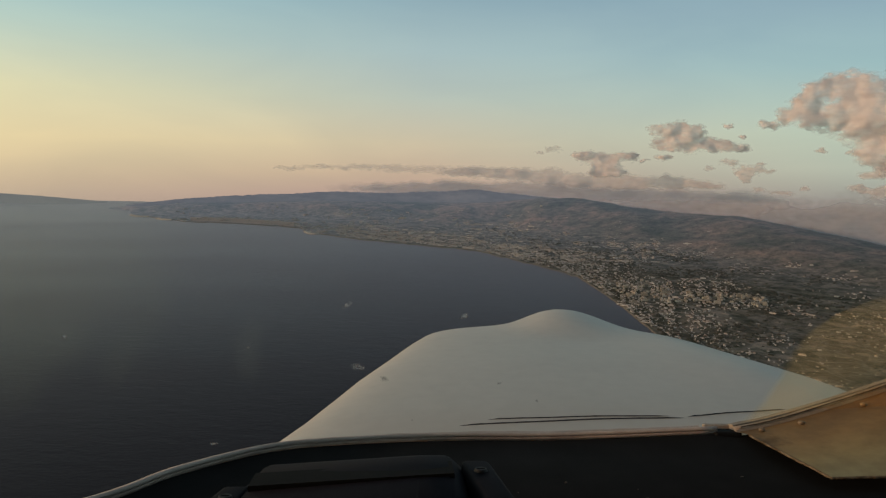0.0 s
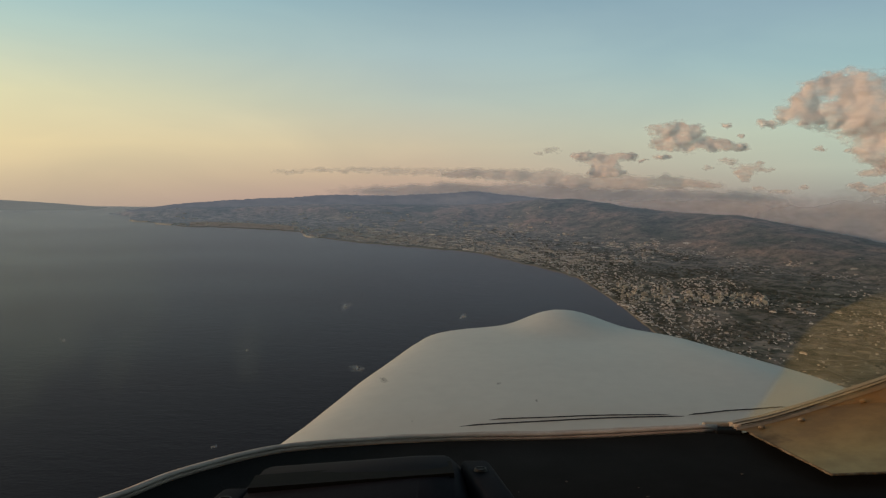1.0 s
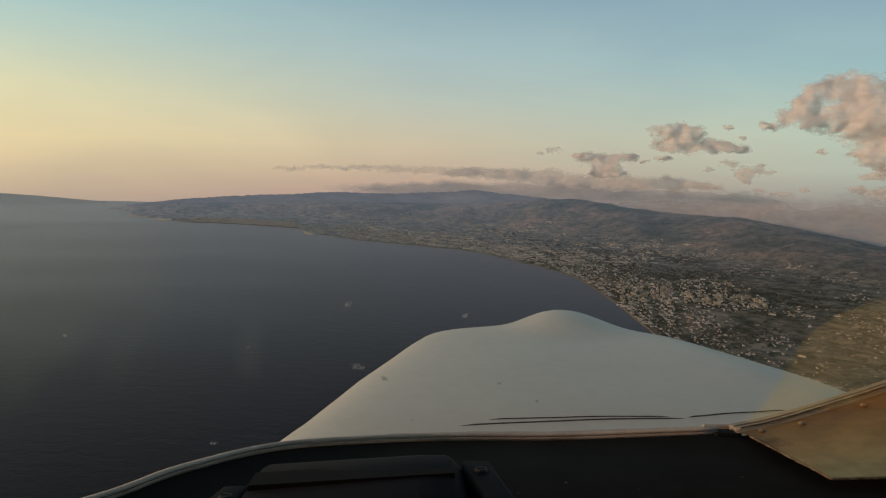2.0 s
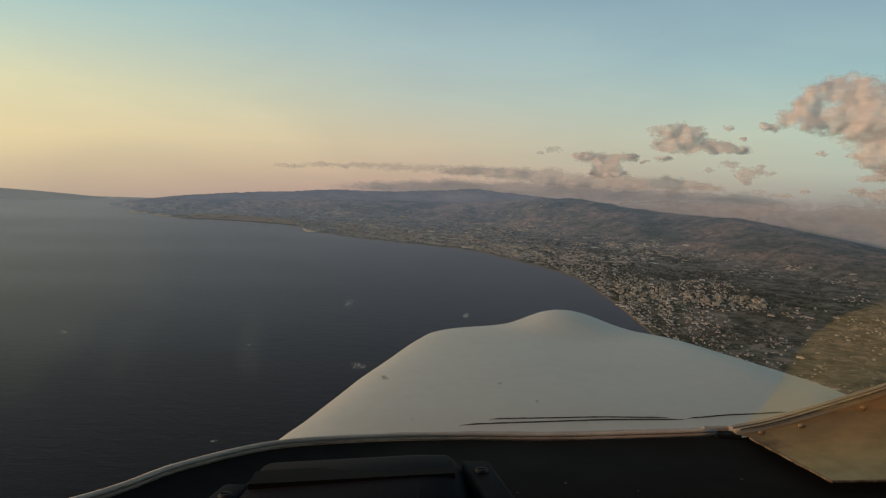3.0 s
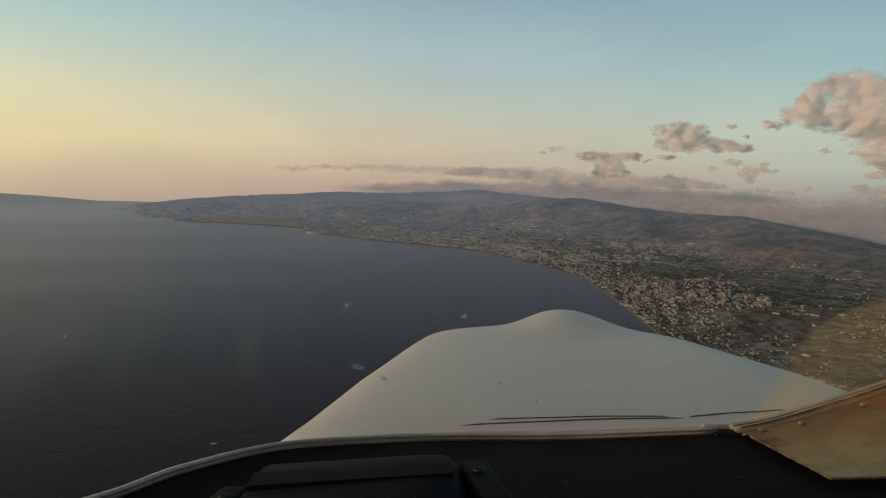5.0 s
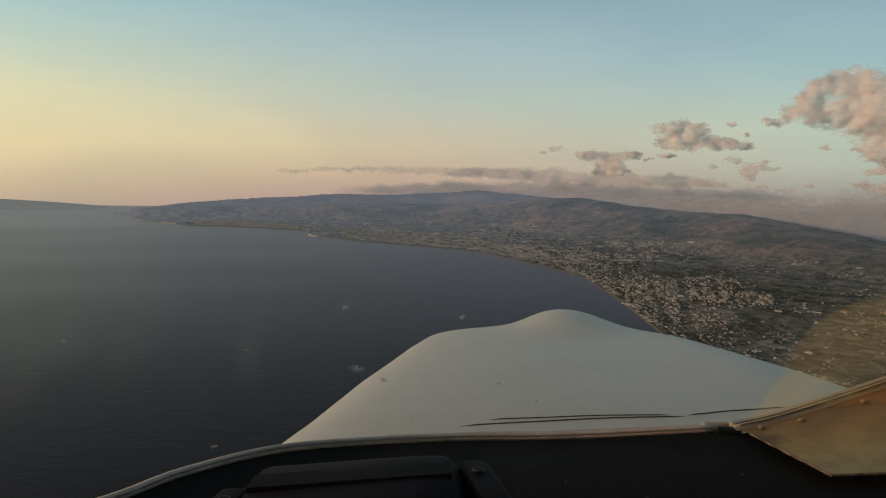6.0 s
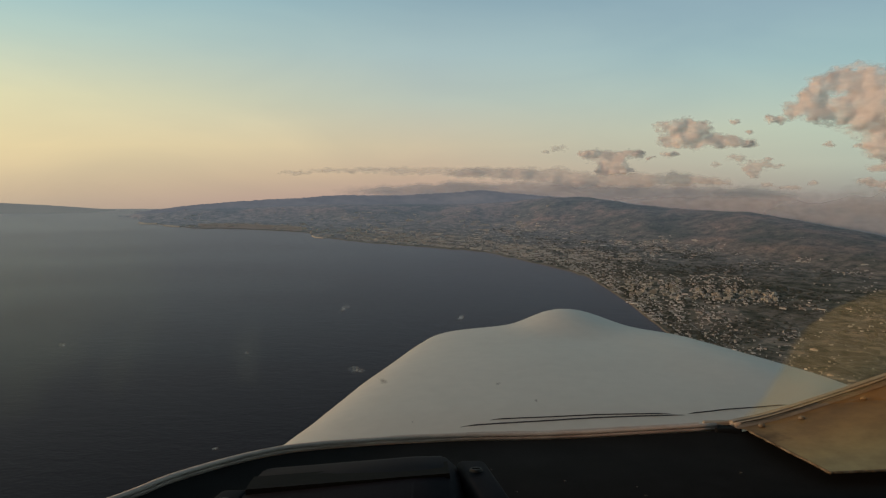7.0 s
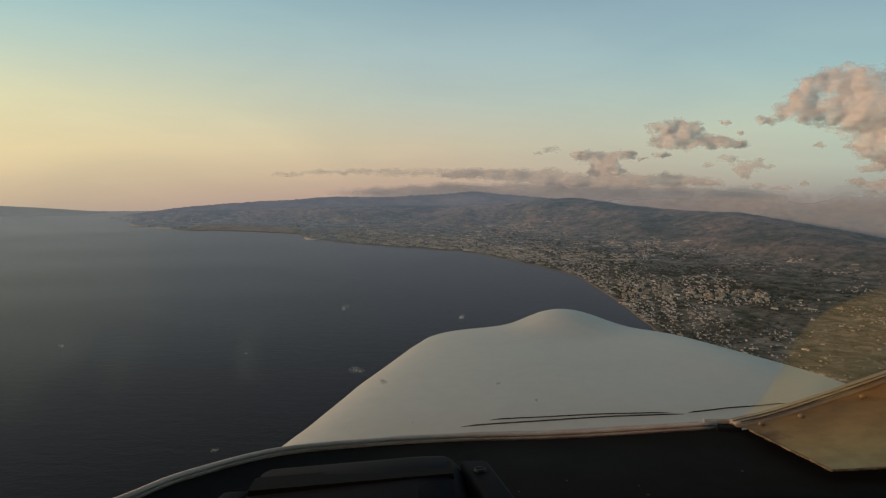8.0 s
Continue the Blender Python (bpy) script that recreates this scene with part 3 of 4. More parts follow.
    near = held[:-1, :-1] | held[1:, :-1] | held[:-1, 1:] | held[1:, 1:]
    # each patch that hangs together is a cloud of its own; the smallest shreds are left out
    patches, left = [], {(int(j), int(i)) for j, i in zip(*np.nonzero(near))}
    while left:
        patch, edge = [], [left.pop()]
        while edge:
            j, i = edge.pop()
            patch.append((j, i))
            for q in ((j + 1, i), (j - 1, i), (j, i + 1), (j, i - 1)):
                if q in left:
                    left.discard(q)
                    edge.append(q)
        patches.append(sorted(patch))
    for patch in sorted(patches, key=len, reverse=True):
        if len(patch) < 60:
            break
        front = [(k, k + cols, k + cols + 1, k + 1) for k in (j * cols + i for j, i in patch)]
        ways = {(f[k], f[(k + 1) % 4]) for f in front for k in range(4)}
        back = rows * cols
        faces = front + [tuple(v + back for v in f[::-1]) for f in front] + [(b, a, a + back, b + back) for a, b in sorted(ways) if (b, a) not in ways]
        used = sorted({v for f in faces for v in f})
        ids = {v: n for n, v in enumerate(used)}
        ob = mesh_object("cloud", [verts[v] for v in used], [tuple(ids[v] for v in f) for f in faces], vapour or CLOUD, True)
        ob.data.attributes.new("cover", "FLOAT", "POINT").data.foreach_set("value", [float(soft_edge[v]) for v in used])
        tagged(ob, label, "cloud", "clouds over the hills")


cloud([(23.3, 2.03, 0.80, 0.39), (24.4, 2.60, 0.93, 0.70), (25.5, 3.12, 1.19, 1.07), (25.9, 4.25, 0.97, 0.90), (27.4, 4.58, 1.42, 1.11), (27.0, 2.45, 1.57, 1.13),
       (29.0, 4.38, 1.57, 1.24), (28.7, 2.17, 1.72, 1.64), (30.9, 2.95, 2.08, 2.39), (29.8, 0.31, 1.37, 1.12), (31.6, -0.16, 1.57, 1.61), (33.5, 2.4, 2.4, 2.2)],
      4300, "large grey cumulus cloud with peach-lit edges", 1, 1.25, 0.75, 0.8, 0.82, 0.55, 60)
cloud([(16.1, 1.60, 1.04, 0.53), (17.4, 1.80, 1.10, 0.53), (18.6, 1.44, 0.93, 0.53), (16.8, 0.70, 1.35, 0.66), (18.2, 0.50, 1.33, 0.69), (19.9, 0.51, 1.30, 0.57), (21.3, 0.48, 1.05, 0.40), (16.3, -0.34, 0.80, 0.33), (21.8, 1.12, 0.41, 0.16), (20.8, 1.92, 0.68, 0.20)],
      4350, "ragged mauve-grey cumulus cloud with a pink top", 2.3, 1.25, 0.8, 1.1, 0.78, 0.5, 36)
cloud([(21.1, -0.64, 0.90, 0.36), (22.3, -1.26, 1.04, 0.52), (23.5, -1.24, 0.73, 0.24), (22.2, -1.91, 0.45, 0.28), (23.0, -0.73, 0.44, 0.16)],
      4400, "small ragged grey cloud", 3, 0.5, 0.9, 1.4, 0.62, 0.5, 20)
cloud([(26.8, 0.28, 0.55, 0.23), (28.5, 0.15, 0.37, 0.15)], 4400, "small grey cloud scrap below the cumulus", 3.6, 0.4, 0.8, 1.8, 0.58, 0.5, 6)
cloud([(19.7, -1.15, 0.39, 0.20), (20.2, -0.66, 0.31, 0.16)], 4400, "tiny grey cloud scrap", 3.9, 0.4, 0.8, 1.8, 0.5, 0.5, 4)
cloud([(10.6, -0.36, 0.84, 0.38), (12.1, -0.76, 1.58, 0.72), (13.7, -0.37, 0.90, 0.42), (12.5, -1.60, 1.74, 0.59), (15.2, -0.64, 0.44, 0.17)],
      4500, "small salmon-pink cumulus cloud above the ridge", 4.6, 1.2, 0.8, 1.0, 0.85, 0.45, 26)
cloud([(8.3, 0.01, 0.72, 0.21), (7.3, -0.22, 0.43, 0.13)], 4500, "thin pink cloud wisp", 8.2, 0.3, 0.8, 1.6, 0.42, 0.6, 4)
cloud([(-6.6, -1.63, 3.02, 0.24), (-2.3, -1.73, 4.14, 0.38), (2.0, -1.80, 3.0, 0.40)],
      4700, "faint mauve end of the cloud band", 5.7, 0.3, 0.5, 0.8, 0.36, 0.8)
cloud([(2.6, -1.82, 4.0, 0.48), (6.9, -1.94, 3.87, 0.60), (10.7, -2.31, 3.79, 0.77), (14.5, -2.33, 3.27, 0.67), (17.7, -2.26, 2.61, 0.58), (19.7, -2.46, 1.31, 0.33)],
      4650, "long mauve cloud band over the mountains", 5, 0.35, 0.5, 0.8, 0.72, 0.6, 20)
cloud([(-11.7, -1.79, 1.68, 0.17), (-8.7, -1.69, 2.56, 0.17)],
      4750, "thin mauve cloud streak near the horizon", 6, 0.2, 0.5, 0.8, 0.28, 0.7)
cloud([(29.9, -1.41, 0.91, 0.34), (31.2, -0.9, 1.3, 0.9), (30.9, -2.40, 1.09, 0.52), (29.3, -2.22, 0.66, 0.26)], 4450, "grey cloud with a pink lower edge", 10.5, 0.6, 0.8, 1.2, 0.66, 0.5, 14)
cloud([(26.0, -2.41, 0.42, 0.20), (24.5, -2.73, 1.08, 0.20), (23.1, -2.61, 0.59, 0.16)], 4480, "thin grey cloud scraps above the bank", 11.5, 0.3, 0.8, 1.5, 0.55, 0.6, 8)
cloud([(-4.0, -3.27, 6.09, 0.60), (2.6, -3.12, 6.10, 0.72), (9.1, -3.20, 5.11, 0.82), (14.1, -3.43, 4.52, 1.01), (19.0, -3.72, 4.30, 1.24), (23.5, -3.96, 4.04, 1.36)],
      4925, "low mauve-grey cloud bank along the horizon behind the hills", 7, 0.04, 0.3, 0.5, 0.8, 0.9, 0, MIST)
cloud([(13.5, -4.4, 3.0, 0.9), (17.0, -4.7, 3.2, 1.3), (20.5, -5.2, 3.4, 1.9), (24.0, -5.7, 3.4, 2.3)],
      4200, "low mauve-grey mist bank behind the ridge", 8, 0.04, 0.25, 0.5, 0.9, 0.8, 0, MIST)
cloud([(24.0, -6.4, 2.6, 2.6), (27.5, -6.4, 3.4, 3.5), (31.5, -6.3, 4.0, 4.0), (36.0, -6.2, 4.0, 3.3), (41.0, -6.2, 4.0, 3.0)],
      3720, "low mauve-grey mist bank behind the near ridge", 9, 0.04, 0.3, 0.6, 0.94, 0.6, 0, GREY_MIST)

# ---------------------------------------------------------------- town
rng = random.Random(11)


def coast_turn(a):
    """The direction of the shoreline at a bearing."""
    p = []
    for b in (a - 0.6, a + 0.6):
        r = float(coast_at(b)[0])
        p.append((r * math.sin(radians(b)), r * math.cos(radians(b))))
    return math.atan2(p[1][1] - p[0][1], p[1][0] - p[0][0])


def sites(count):
    """Places for houses: dense along the shore and in the town centre, sparse up the slopes."""
    out, taken = [], set()
    while len(out) < count:
        a = rng.uniform(-20, 40)
        if a < 2 and rng.random() < 0.45 or a < -8 and rng.random() < 0.7 or a < -11.4 and rng.random() < 0.5 or a > 22 and rng.random() < 0.62:
            continue
        shore, foot, ridge, top = (float(v) for v in coast_at(a))
        pick = rng.random()
        if pick < 0.24:
            inland = 34 + rng.expovariate(1 / 150)
        elif pick < 0.36:
            a = rng.gauss(15.3, 1.6)
            shore, foot, ridge, top = (float(v) for v in coast_at(a))
            inland = rng.uniform(1950, 2400) - shore
        elif pick < 0.47:
            a = rng.uniform(17.5, 24.5)
            shore, foot, ridge, top = (float(v) for v in coast_at(a))
            inland = rng.gauss(2130, 110) - shore
        elif pick < 0.96:
            inland = 45 + (foot - shore + 150) * rng.random() ** (4.2 if a < 10 else 2.7 if a < 13 else 1.3)
        else:
            inland = rng.uniform(foot - shore, foot - shore + 0.6 * (ridge - foot))
        green_belt = 16.8 < a < 23.8 and 1780 < shore + inland < 1960
        upland = a > 16.5 and shore + inland > 2420
        if upland and rng.random() < 0.85 or green_belt and rng.random() < 0.35 or a > 23 and rng.random() < 0.3 or a > 26 and rng.random() < 0.5:
            continue
        if inland < 26 or a < 10 and inland > 420 and rng.random() < 0.45:
            continue
        r = shore + inland
        x, y = r * math.sin(radians(a)), r * math.cos(radians(a))
        keep = noise.noise((x * 0.0038, y * 0.0038, 7.7))
        if (pick > 0.24 or a < -8) and keep + 0.8 * noise.noise((x * 0.013, y * 0.013, 2.2)) < rng.uniform(-0.05, 0.40) + (0.12 if a > 15 and shore + inland < 1950 else 0.0):
            continue
        way = coast_turn(5.0 * round(a / 5.0))
        c, q = math.cos(way), math.sin(way)
        u, v = round((x * c + y * q) / 11.0), round((y * c - x * q) / 16.0)
        if (u, v, round(a / 5.0)) in taken or (v + u // 7) % 6 == 0 or (u + v // 4) % 11 == 0:
            continue
        taken.add((u, v, round(a / 5.0)))
        u, v = u * 11.0 + rng.gauss(0, 2.6), v * 16.0 + rng.gauss(0, 3.6)
        px, py = u * c - v * q, u * q + v * c
        pa, pr = math.degrees(math.atan2(px, py)), math.hypot(px, py)
        if pr - float(coast_at(pa)[0]) > 28:
            out.append((pr, pa, px, py, pr - float(coast_at(pa)[0])))
    return out


places = sites(5900)
# hamlets on the slopes
for a0, r0, many in ((-3.0, 4000, 22), (2.2, 3780, 26), (6.5, 3560, 18), (9.4, 3420, 20), (13.5, 3300, 14), (19.0, 2960, 12), (25.8, 2760, 16), (28.6, 2620, 22)):
    for _ in range(many):
        a, r = a0 + rng.gauss(0, 0.55), r0 + rng.gauss(0, 22)
        places.append((r, a, r * math.sin(radians(a)), r * math.cos(radians(a)), r - float(coast_at(a)[0])))
heights = land_height(np.array([p[1] for p in places]), np.array([p[0] for p in places]))
homes = sorted(zip(places, heights), key=lambda p: p[0][0])


def centre_of_town(a, r):
    return math.exp(-((a - 18.5) / 3.6) ** 2 - ((r - 2080) / 170) ** 2)


verts, faces, slots = [], [], []
near_homes = []
for row in range(130):
    a = rng.uniform(13.4, 17.6) if row % 2 else rng.uniform(18.0, 24.2)
    r = rng.triangular(1960, 2350, 2080) if row % 2 else 2075 + 8 * (a - 18) + rng.choice((-45, 0, 50)) + rng.gauss(0, 14)
    if r - float(coast_at(a)[0]) < 70:
        continue
    z = float(land_height(np.array([a]), np.array([r]))[0])
    turn = coast_turn(a) + rng.gauss(0, 0.1) + rng.choice((0, math.pi / 2))
    near_homes.append((r * math.sin(radians(a)), r * math.cos(radians(a)), z, rng.uniform(6, 11) + (rng.random() < 0.3) * rng.uniform(3, 8), rng.uniform(5, 8), rng.uniform(3.2, 7.0) + (rng.random() < 0.22) * 3.5, turn, False))
for (r, a, x, y, inland), z in homes:
    core = centre_of_town(a, r)
    k = min(2.3, math.exp(rng.gauss(-0.12, 0.5)))
    tall = 0.9 + 0.9 * k + core * rng.uniform(0.2, 2.6) + (rng.uniform(0, 1.4) if inland < 110 else 0)
    w, d = 3.5 * k, 2.8 * k ** 0.6
    pitched = tall < 7.5 and rng.random() < 0.35
    if inland < 68 and 9 < a < 19:
        w, d, tall, pitched = rng.uniform(7, 17), rng.uniform(4, 7), rng.uniform(1.8, 3.0), False
    if r < 1800 and a > 17:
        w, d, tall = w * 0.85, d * 0.85, tall * 0.95
    if r > 2600:
        w, d, tall = w * rng.uniform(1.0, 2.2), d * 1.1, 0.7 * tall
    shed = r > 2600 and rng.random() < (0.12 if a < 10 else 0.03)
    turn = coast_turn(5.0 * round(a / 5.0)) + rng.gauss(0, 0.05) + rng.choice((0, math.pi / 2))
    if rng.random() < 0.55:
        turn, w, tall = rng.gauss(-radians(a), 0.25), w * rng.choice((1.0, 1.5, 2.1)), tall * 0.85
    if shed:
        turn, w, d, tall, pitched = rng.gauss(-radians(a), 0.2), rng.uniform(12, 32), rng.uniform(7, 13), rng.uniform(2.4, 4.2), False
    if len(near_homes) < 295 and a < 33 and r > 1330:
        near_homes.append((x, y, z, w, d, tall, turn, pitched))
        continue
    c, s = math.cos(turn), math.sin(turn)
    o = len(verts)
    for h in (-2.0, tall):
        for px, py in ((-w, -d), (w, -d), (w, d), (-w, d)):
            verts.append((x + (px * c - py * s) / 2, y + (px * s + py * c) / 2, z + h))
    faces += [(o, o + 1, o + 5, o + 4), (o + 1, o + 2, o + 6, o + 5), (o + 2, o + 3, o + 7, o + 6), (o + 3, o, o + 4, o + 7)]
    slots += [0] * 4
    o = len(verts)
    for px, py in ((-w, -d), (w, -d), (w, d), (-w, d)):
        verts.append((x + (px * c - py * s) * 0.53, y + (px * s + py * c) * 0.53, z + tall + 0.02))
    if pitched:
        e = 0.25 * w
        for px in (-e, e):
            verts.append((x + px * c, y + px * s, z + tall + 1.9))
        faces += [(o, o + 1, o + 5, o + 4), (o + 2, o + 3, o + 4, o + 5), (o + 1, o + 2, o + 5), (o + 3, o, o + 4)]
        slots += [1] * 4
    else:
        faces.append((o, o + 1, o + 2, o + 3))
        slots.append(1)
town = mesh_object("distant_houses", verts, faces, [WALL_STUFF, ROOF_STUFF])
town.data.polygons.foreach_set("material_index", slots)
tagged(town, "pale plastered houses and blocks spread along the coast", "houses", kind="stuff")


def house_model(kind):
    """A plain house or block, one metre in each direction, scaled where it stands."""
    top = new("house" if kind == "pitched" else "apartment_block")
    bm = bmesh.new()
    box(bm, (-0.5, -0.5, -0.3), (0.5, 0.5, 1.0))
    part("wall", bm, WALL_ONE, top)
    bm = bmesh.new()
    if kind == "pitched":
        base = [bm.verts.new(p) for p in ((-0.55, -0.55, 1.0), (0.55, -0.55, 1.0), (0.55, 0.55, 1.0), (-0.55, 0.55, 1.0))]
        crest = [bm.verts.new((-0.24, 0, 1.4)), bm.verts.new((0.24, 0, 1.4))]
        for f in ((base[0], base[1], crest[1], crest[0]), (base[2], base[3], crest[0], crest[1]), (base[1], base[2], crest[1]), (base[3], base[0], crest[0]), base[::-1]):
            bm.faces.new(f)
        part("roof", bm, ROOF_ONE, top, "low hipped tile roof")
    else:
        box(bm, (-0.52, -0.52, 1.0), (0.52, 0.52, 1.06))
        part("roof", bm, ROOF_ONE, top, "flat concrete roof")
        bm = bmesh.new()
        box(bm, (-0.12, -0.2, 1.06), (0.16, 0.18, 1.26))
        part("stair_head", bm, WALL_ONE, top)
        for k in range(3):
            bm = bmesh.new()
            box(bm, (-0.42, -0.6, 0.22 + 0.26 * k), (0.42, -0.5, 0.26 + 0.26 * k))
            part("balcony", bm, ROOF_ONE, top)
    return top


models = {}
for x, y, z, w, d, tall, turn, pitched in near_homes:
    kind = "pitched" if pitched else "flat"
    at = pose(x, y, z, 0, 0, math.degrees(turn))
    if kind not in models:
        models[kind] = house_model(kind)
        ob = models[kind]
        ob.matrix_basis = at
        tagged(ob, "small plastered house with a low hipped roof" if pitched else "pale flat-roofed apartment block with balconies", "house" if pitched else "apartment block", "houses of the coastal town")
    else:
        ob = copy_thing(models[kind], at)
    ob.scale = (w, d, tall)

# trees between the houses and on the slopes
verts, faces = [], []
small = bmesh.new()
bmesh.ops.create_icosphere(small, subdivisions=1, radius=1.0)
SMALL_V, SMALL_F = [v.co.copy() for v in small.verts], [tuple(v.index for v in f.verts) for f in small.faces]
small.free()
tree_rng = random.Random(23)
spots = []
while len(spots) < 4400:
    a = tree_rng.triangular(2, 36, 20)
    shore, foot, ridge, top = (float(v) for v in coast_at(a))
    r = shore + 40 + tree_rng.random() ** 1.2 * (foot + 60 - shore)
    x, y = r * math.sin(radians(a)), r * math.cos(radians(a))
    if noise.noise((x * 0.006, y * 0.006, 1.3)) > tree_rng.uniform(-0.3, 0.4):
        spots.append((a, r, x, y))
zs = land_height(np.array([s[0] for s in spots]), np.array([s[1] for s in spots]))
for (a, r, x, y), z in zip(spots, zs):
    size, wide = tree_rng.uniform(1.3, 3.2), tree_rng.uniform(1.0, 2.6)
    o = len(verts)
    for v in SMALL_V:
        k = size * tree_rng.uniform(0.65, 1.2)
        verts.append((x + v.x * k * wide, y + v.y * k * 1.3, z + size * 0.35 + v.z * k * 0.55))
    faces += [tuple(o + i for i in f) for f in SMALL_F]
tagged(mesh_object("tree_clumps", verts, faces, LEAVES), "dark green tree and shrub clumps among the houses", "trees", kind="stuff")


def ribbon(name, bears, inland, width, lift, mat, label, category):
    """A strip that follows the coast at a distance from the shore."""
    a = np.arange(bears[0], bears[1], 0.12)
    shore = coast_at(a)[0]
    verts = []
    rows = [shore + inland - width / 2, shore + inland, shore + inland + width / 2]
    for r in rows:
        z = np.maximum(land_height(a, r), 0.0) + lift
        verts += list(zip(r * np.sin(np.radians(a)), r * np.cos(np.radians(a)), z))
    k = len(a)
    faces = [(j * k + i, j * k + i + 1, (j + 1) * k + i + 1, (j + 1) * k + i) for j in range(2) for i in range(k - 1)]
    return tagged(mesh_object(name, verts, faces, mat, True), label, category, kind="structure")


ribbon("beach", (-22, 40), 2.0, 15.0, 0.25, SAND, "narrow strip of pale beach along the shore", "beach")
ribbon("road", (-8, 40), 76.0, 9.0, 0.7, CONCRETE, "pale coast road behind the waterfront", "road")

ribbon("dry_field", (-19.0, -11.4), 125.0, 210.0, 1.6, STUBBLE, "pale dry field beside the far shore", "field")
ribbon("inland_road", (4, 40), 230.0, 6.0, 0.6, CONCRETE, "pale road through the town", "road")


def breakwater(bears, out, label):
    """A low stone mole off the shore."""
    line = []
    for k in range(9):
        a = bears[0] + (bears[1] - bears[0]) * k / 8
        r = float(coast_at(a)[0]) - out * math.sin(math.pi * (0.15 + 0.85 * k / 8))
        line.append(Vector((r * math.sin(radians(a)), r * math.cos(radians(a)), 0.0)))
    bm = bmesh.new()
    sweep(bm, line, [(-12, -2), (12, -2), (7, 4.5), (-7, 4.5)])
    me = bpy.data.meshes.new("breakwater")
    bm.to_mesh(me)
    bm.free()
    me.materials.append(CONCRETE)
    tagged(new("breakwater", me), label, "breakwater")


breakwater((-23.0, -21.8), 30, "pale stone breakwater off the far point")
breakwater((-21.3, -20.2), 22, "short pale stone mole by the far point")
breakwater((-10.6, -9.6), 16, "low stone mole at the bend of the bay")

# ---------------------------------------------------------------- aircraft
aircraft = tagged(new("light_aircraft"), "white light aircraft seen from its cockpit over the nose", "aircraft")
aircraft.matrix_world = AIRCRAFT

RIM_LINE = spline([(-0.455, 0.36, -0.212), (-0.385, 0.50, -0.211), (-0.289, 0.62, -0.2095), (-0.249, 0.70, -0.2087), (-0.179, 0.78, -0.2086), (-0.0905, 0.82, -0.2105),
                   (0.0104, 0.845, -0.213), (0.1415, 0.855, -0.2142), (0.315, 0.85, -0.2055)], 10)
RAIL_LINE = spline([(0.336, 0.85, -0.2060), (0.40, 0.865, -0.1962), (0.541, 0.90, -0.1645), (0.72, 0.94, -0.118)], 8)


def cowling():
    """The nose: box-like rounded sections that narrow ahead, with a hump above the gearbox."""
    bm = bmesh.new()
    ahead = list(np.linspace(0.80, 1.60, 30)) + list(np.linspace(1.615, 1.84, 18))
    lean = [math.copysign(1 - (1 - abs(u)) ** 3, u) for u in np.linspace(-1, 1, 73)]
    stations = (0.8, 1.0, 1.15, 1.35, 1.5, 1.65, 1.75, 1.80, 1.84)
    rings = []
    for y in ahead:
        left = np.interp(y, stations, (0.486, 0.418, 0.38, 0.332, 0.298, 0.268, 0.22, 0.15, 0.05))
        right = np.interp(y, stations, (0.55, 0.522, 0.487, 0.430, 0.385, 0.305, 0.19, 0.11, 0.03))
        top = np.interp(y, (0.8, 0.86, 0.95, 1.05, 1.2, 1.5, 1.62, 1.70, 1.76, 1.80, 1.84), (-0.245, -0.219, -0.204, -0.194, -0.180, -0.167, -0.168, -0.178, -0.205, -0.24, -0.32))
        low = np.interp(y, (0.8, 1.6, 1.84), (-0.62, -0.58, -0.40))
        ring = []
        for u in lean:
            x = 0.20 + (left if u < 0 else right) * u
            bend, ease = (8, 0.08) if u < 0 else (6.5, 0.085)
            z = low + (top - 0.020 * u * u - low) * max(0.0, 1 - abs(u) ** bend) ** ease
            z += 0.008 * math.exp(-((u - 0.58) / (0.22 if u < 0.58 else 0.13)) ** 2) * float(smooth01((y - 0.95) / 0.2)) * float(smooth01((1.62 - y) / 0.25)) if u > 0 else 0.0
            z += 0.037 * math.exp(-abs((x - 0.262) / (0.086 if x < 0.262 else 0.104)) ** 2.3) * float(smooth01((y - 1.36) / 0.29)) * float(smooth01((1.82 - y) / 0.12))
            ring.append(bm.verts.new((x, y, z)))
        rings.append(ring)
    for r, q in zip(rings, rings[1:]):
        for k in range(len(lean) - 1):
            bm.faces.new((r[k], r[k + 1], q[k + 1], q[k]))
    return part("cowling", bm, PAINT, aircraft, "off-white painted engine cowling with a central hump", True)


nose_cowl = cowling()
from mathutils.bvhtree import BVHTree
cowl_shape = BVHTree.FromPolygons([v.co for v in nose_cowl.data.vertices], [tuple(p.vertices) for p in nose_cowl.data.polygons])


def on_cowl(x, y):
    hit = cowl_shape.ray_cast(Vector((x, y, 0.2)), Vector((0, 0, -1)))[0]
    return hit if hit else Vector((x, y, -0.25))


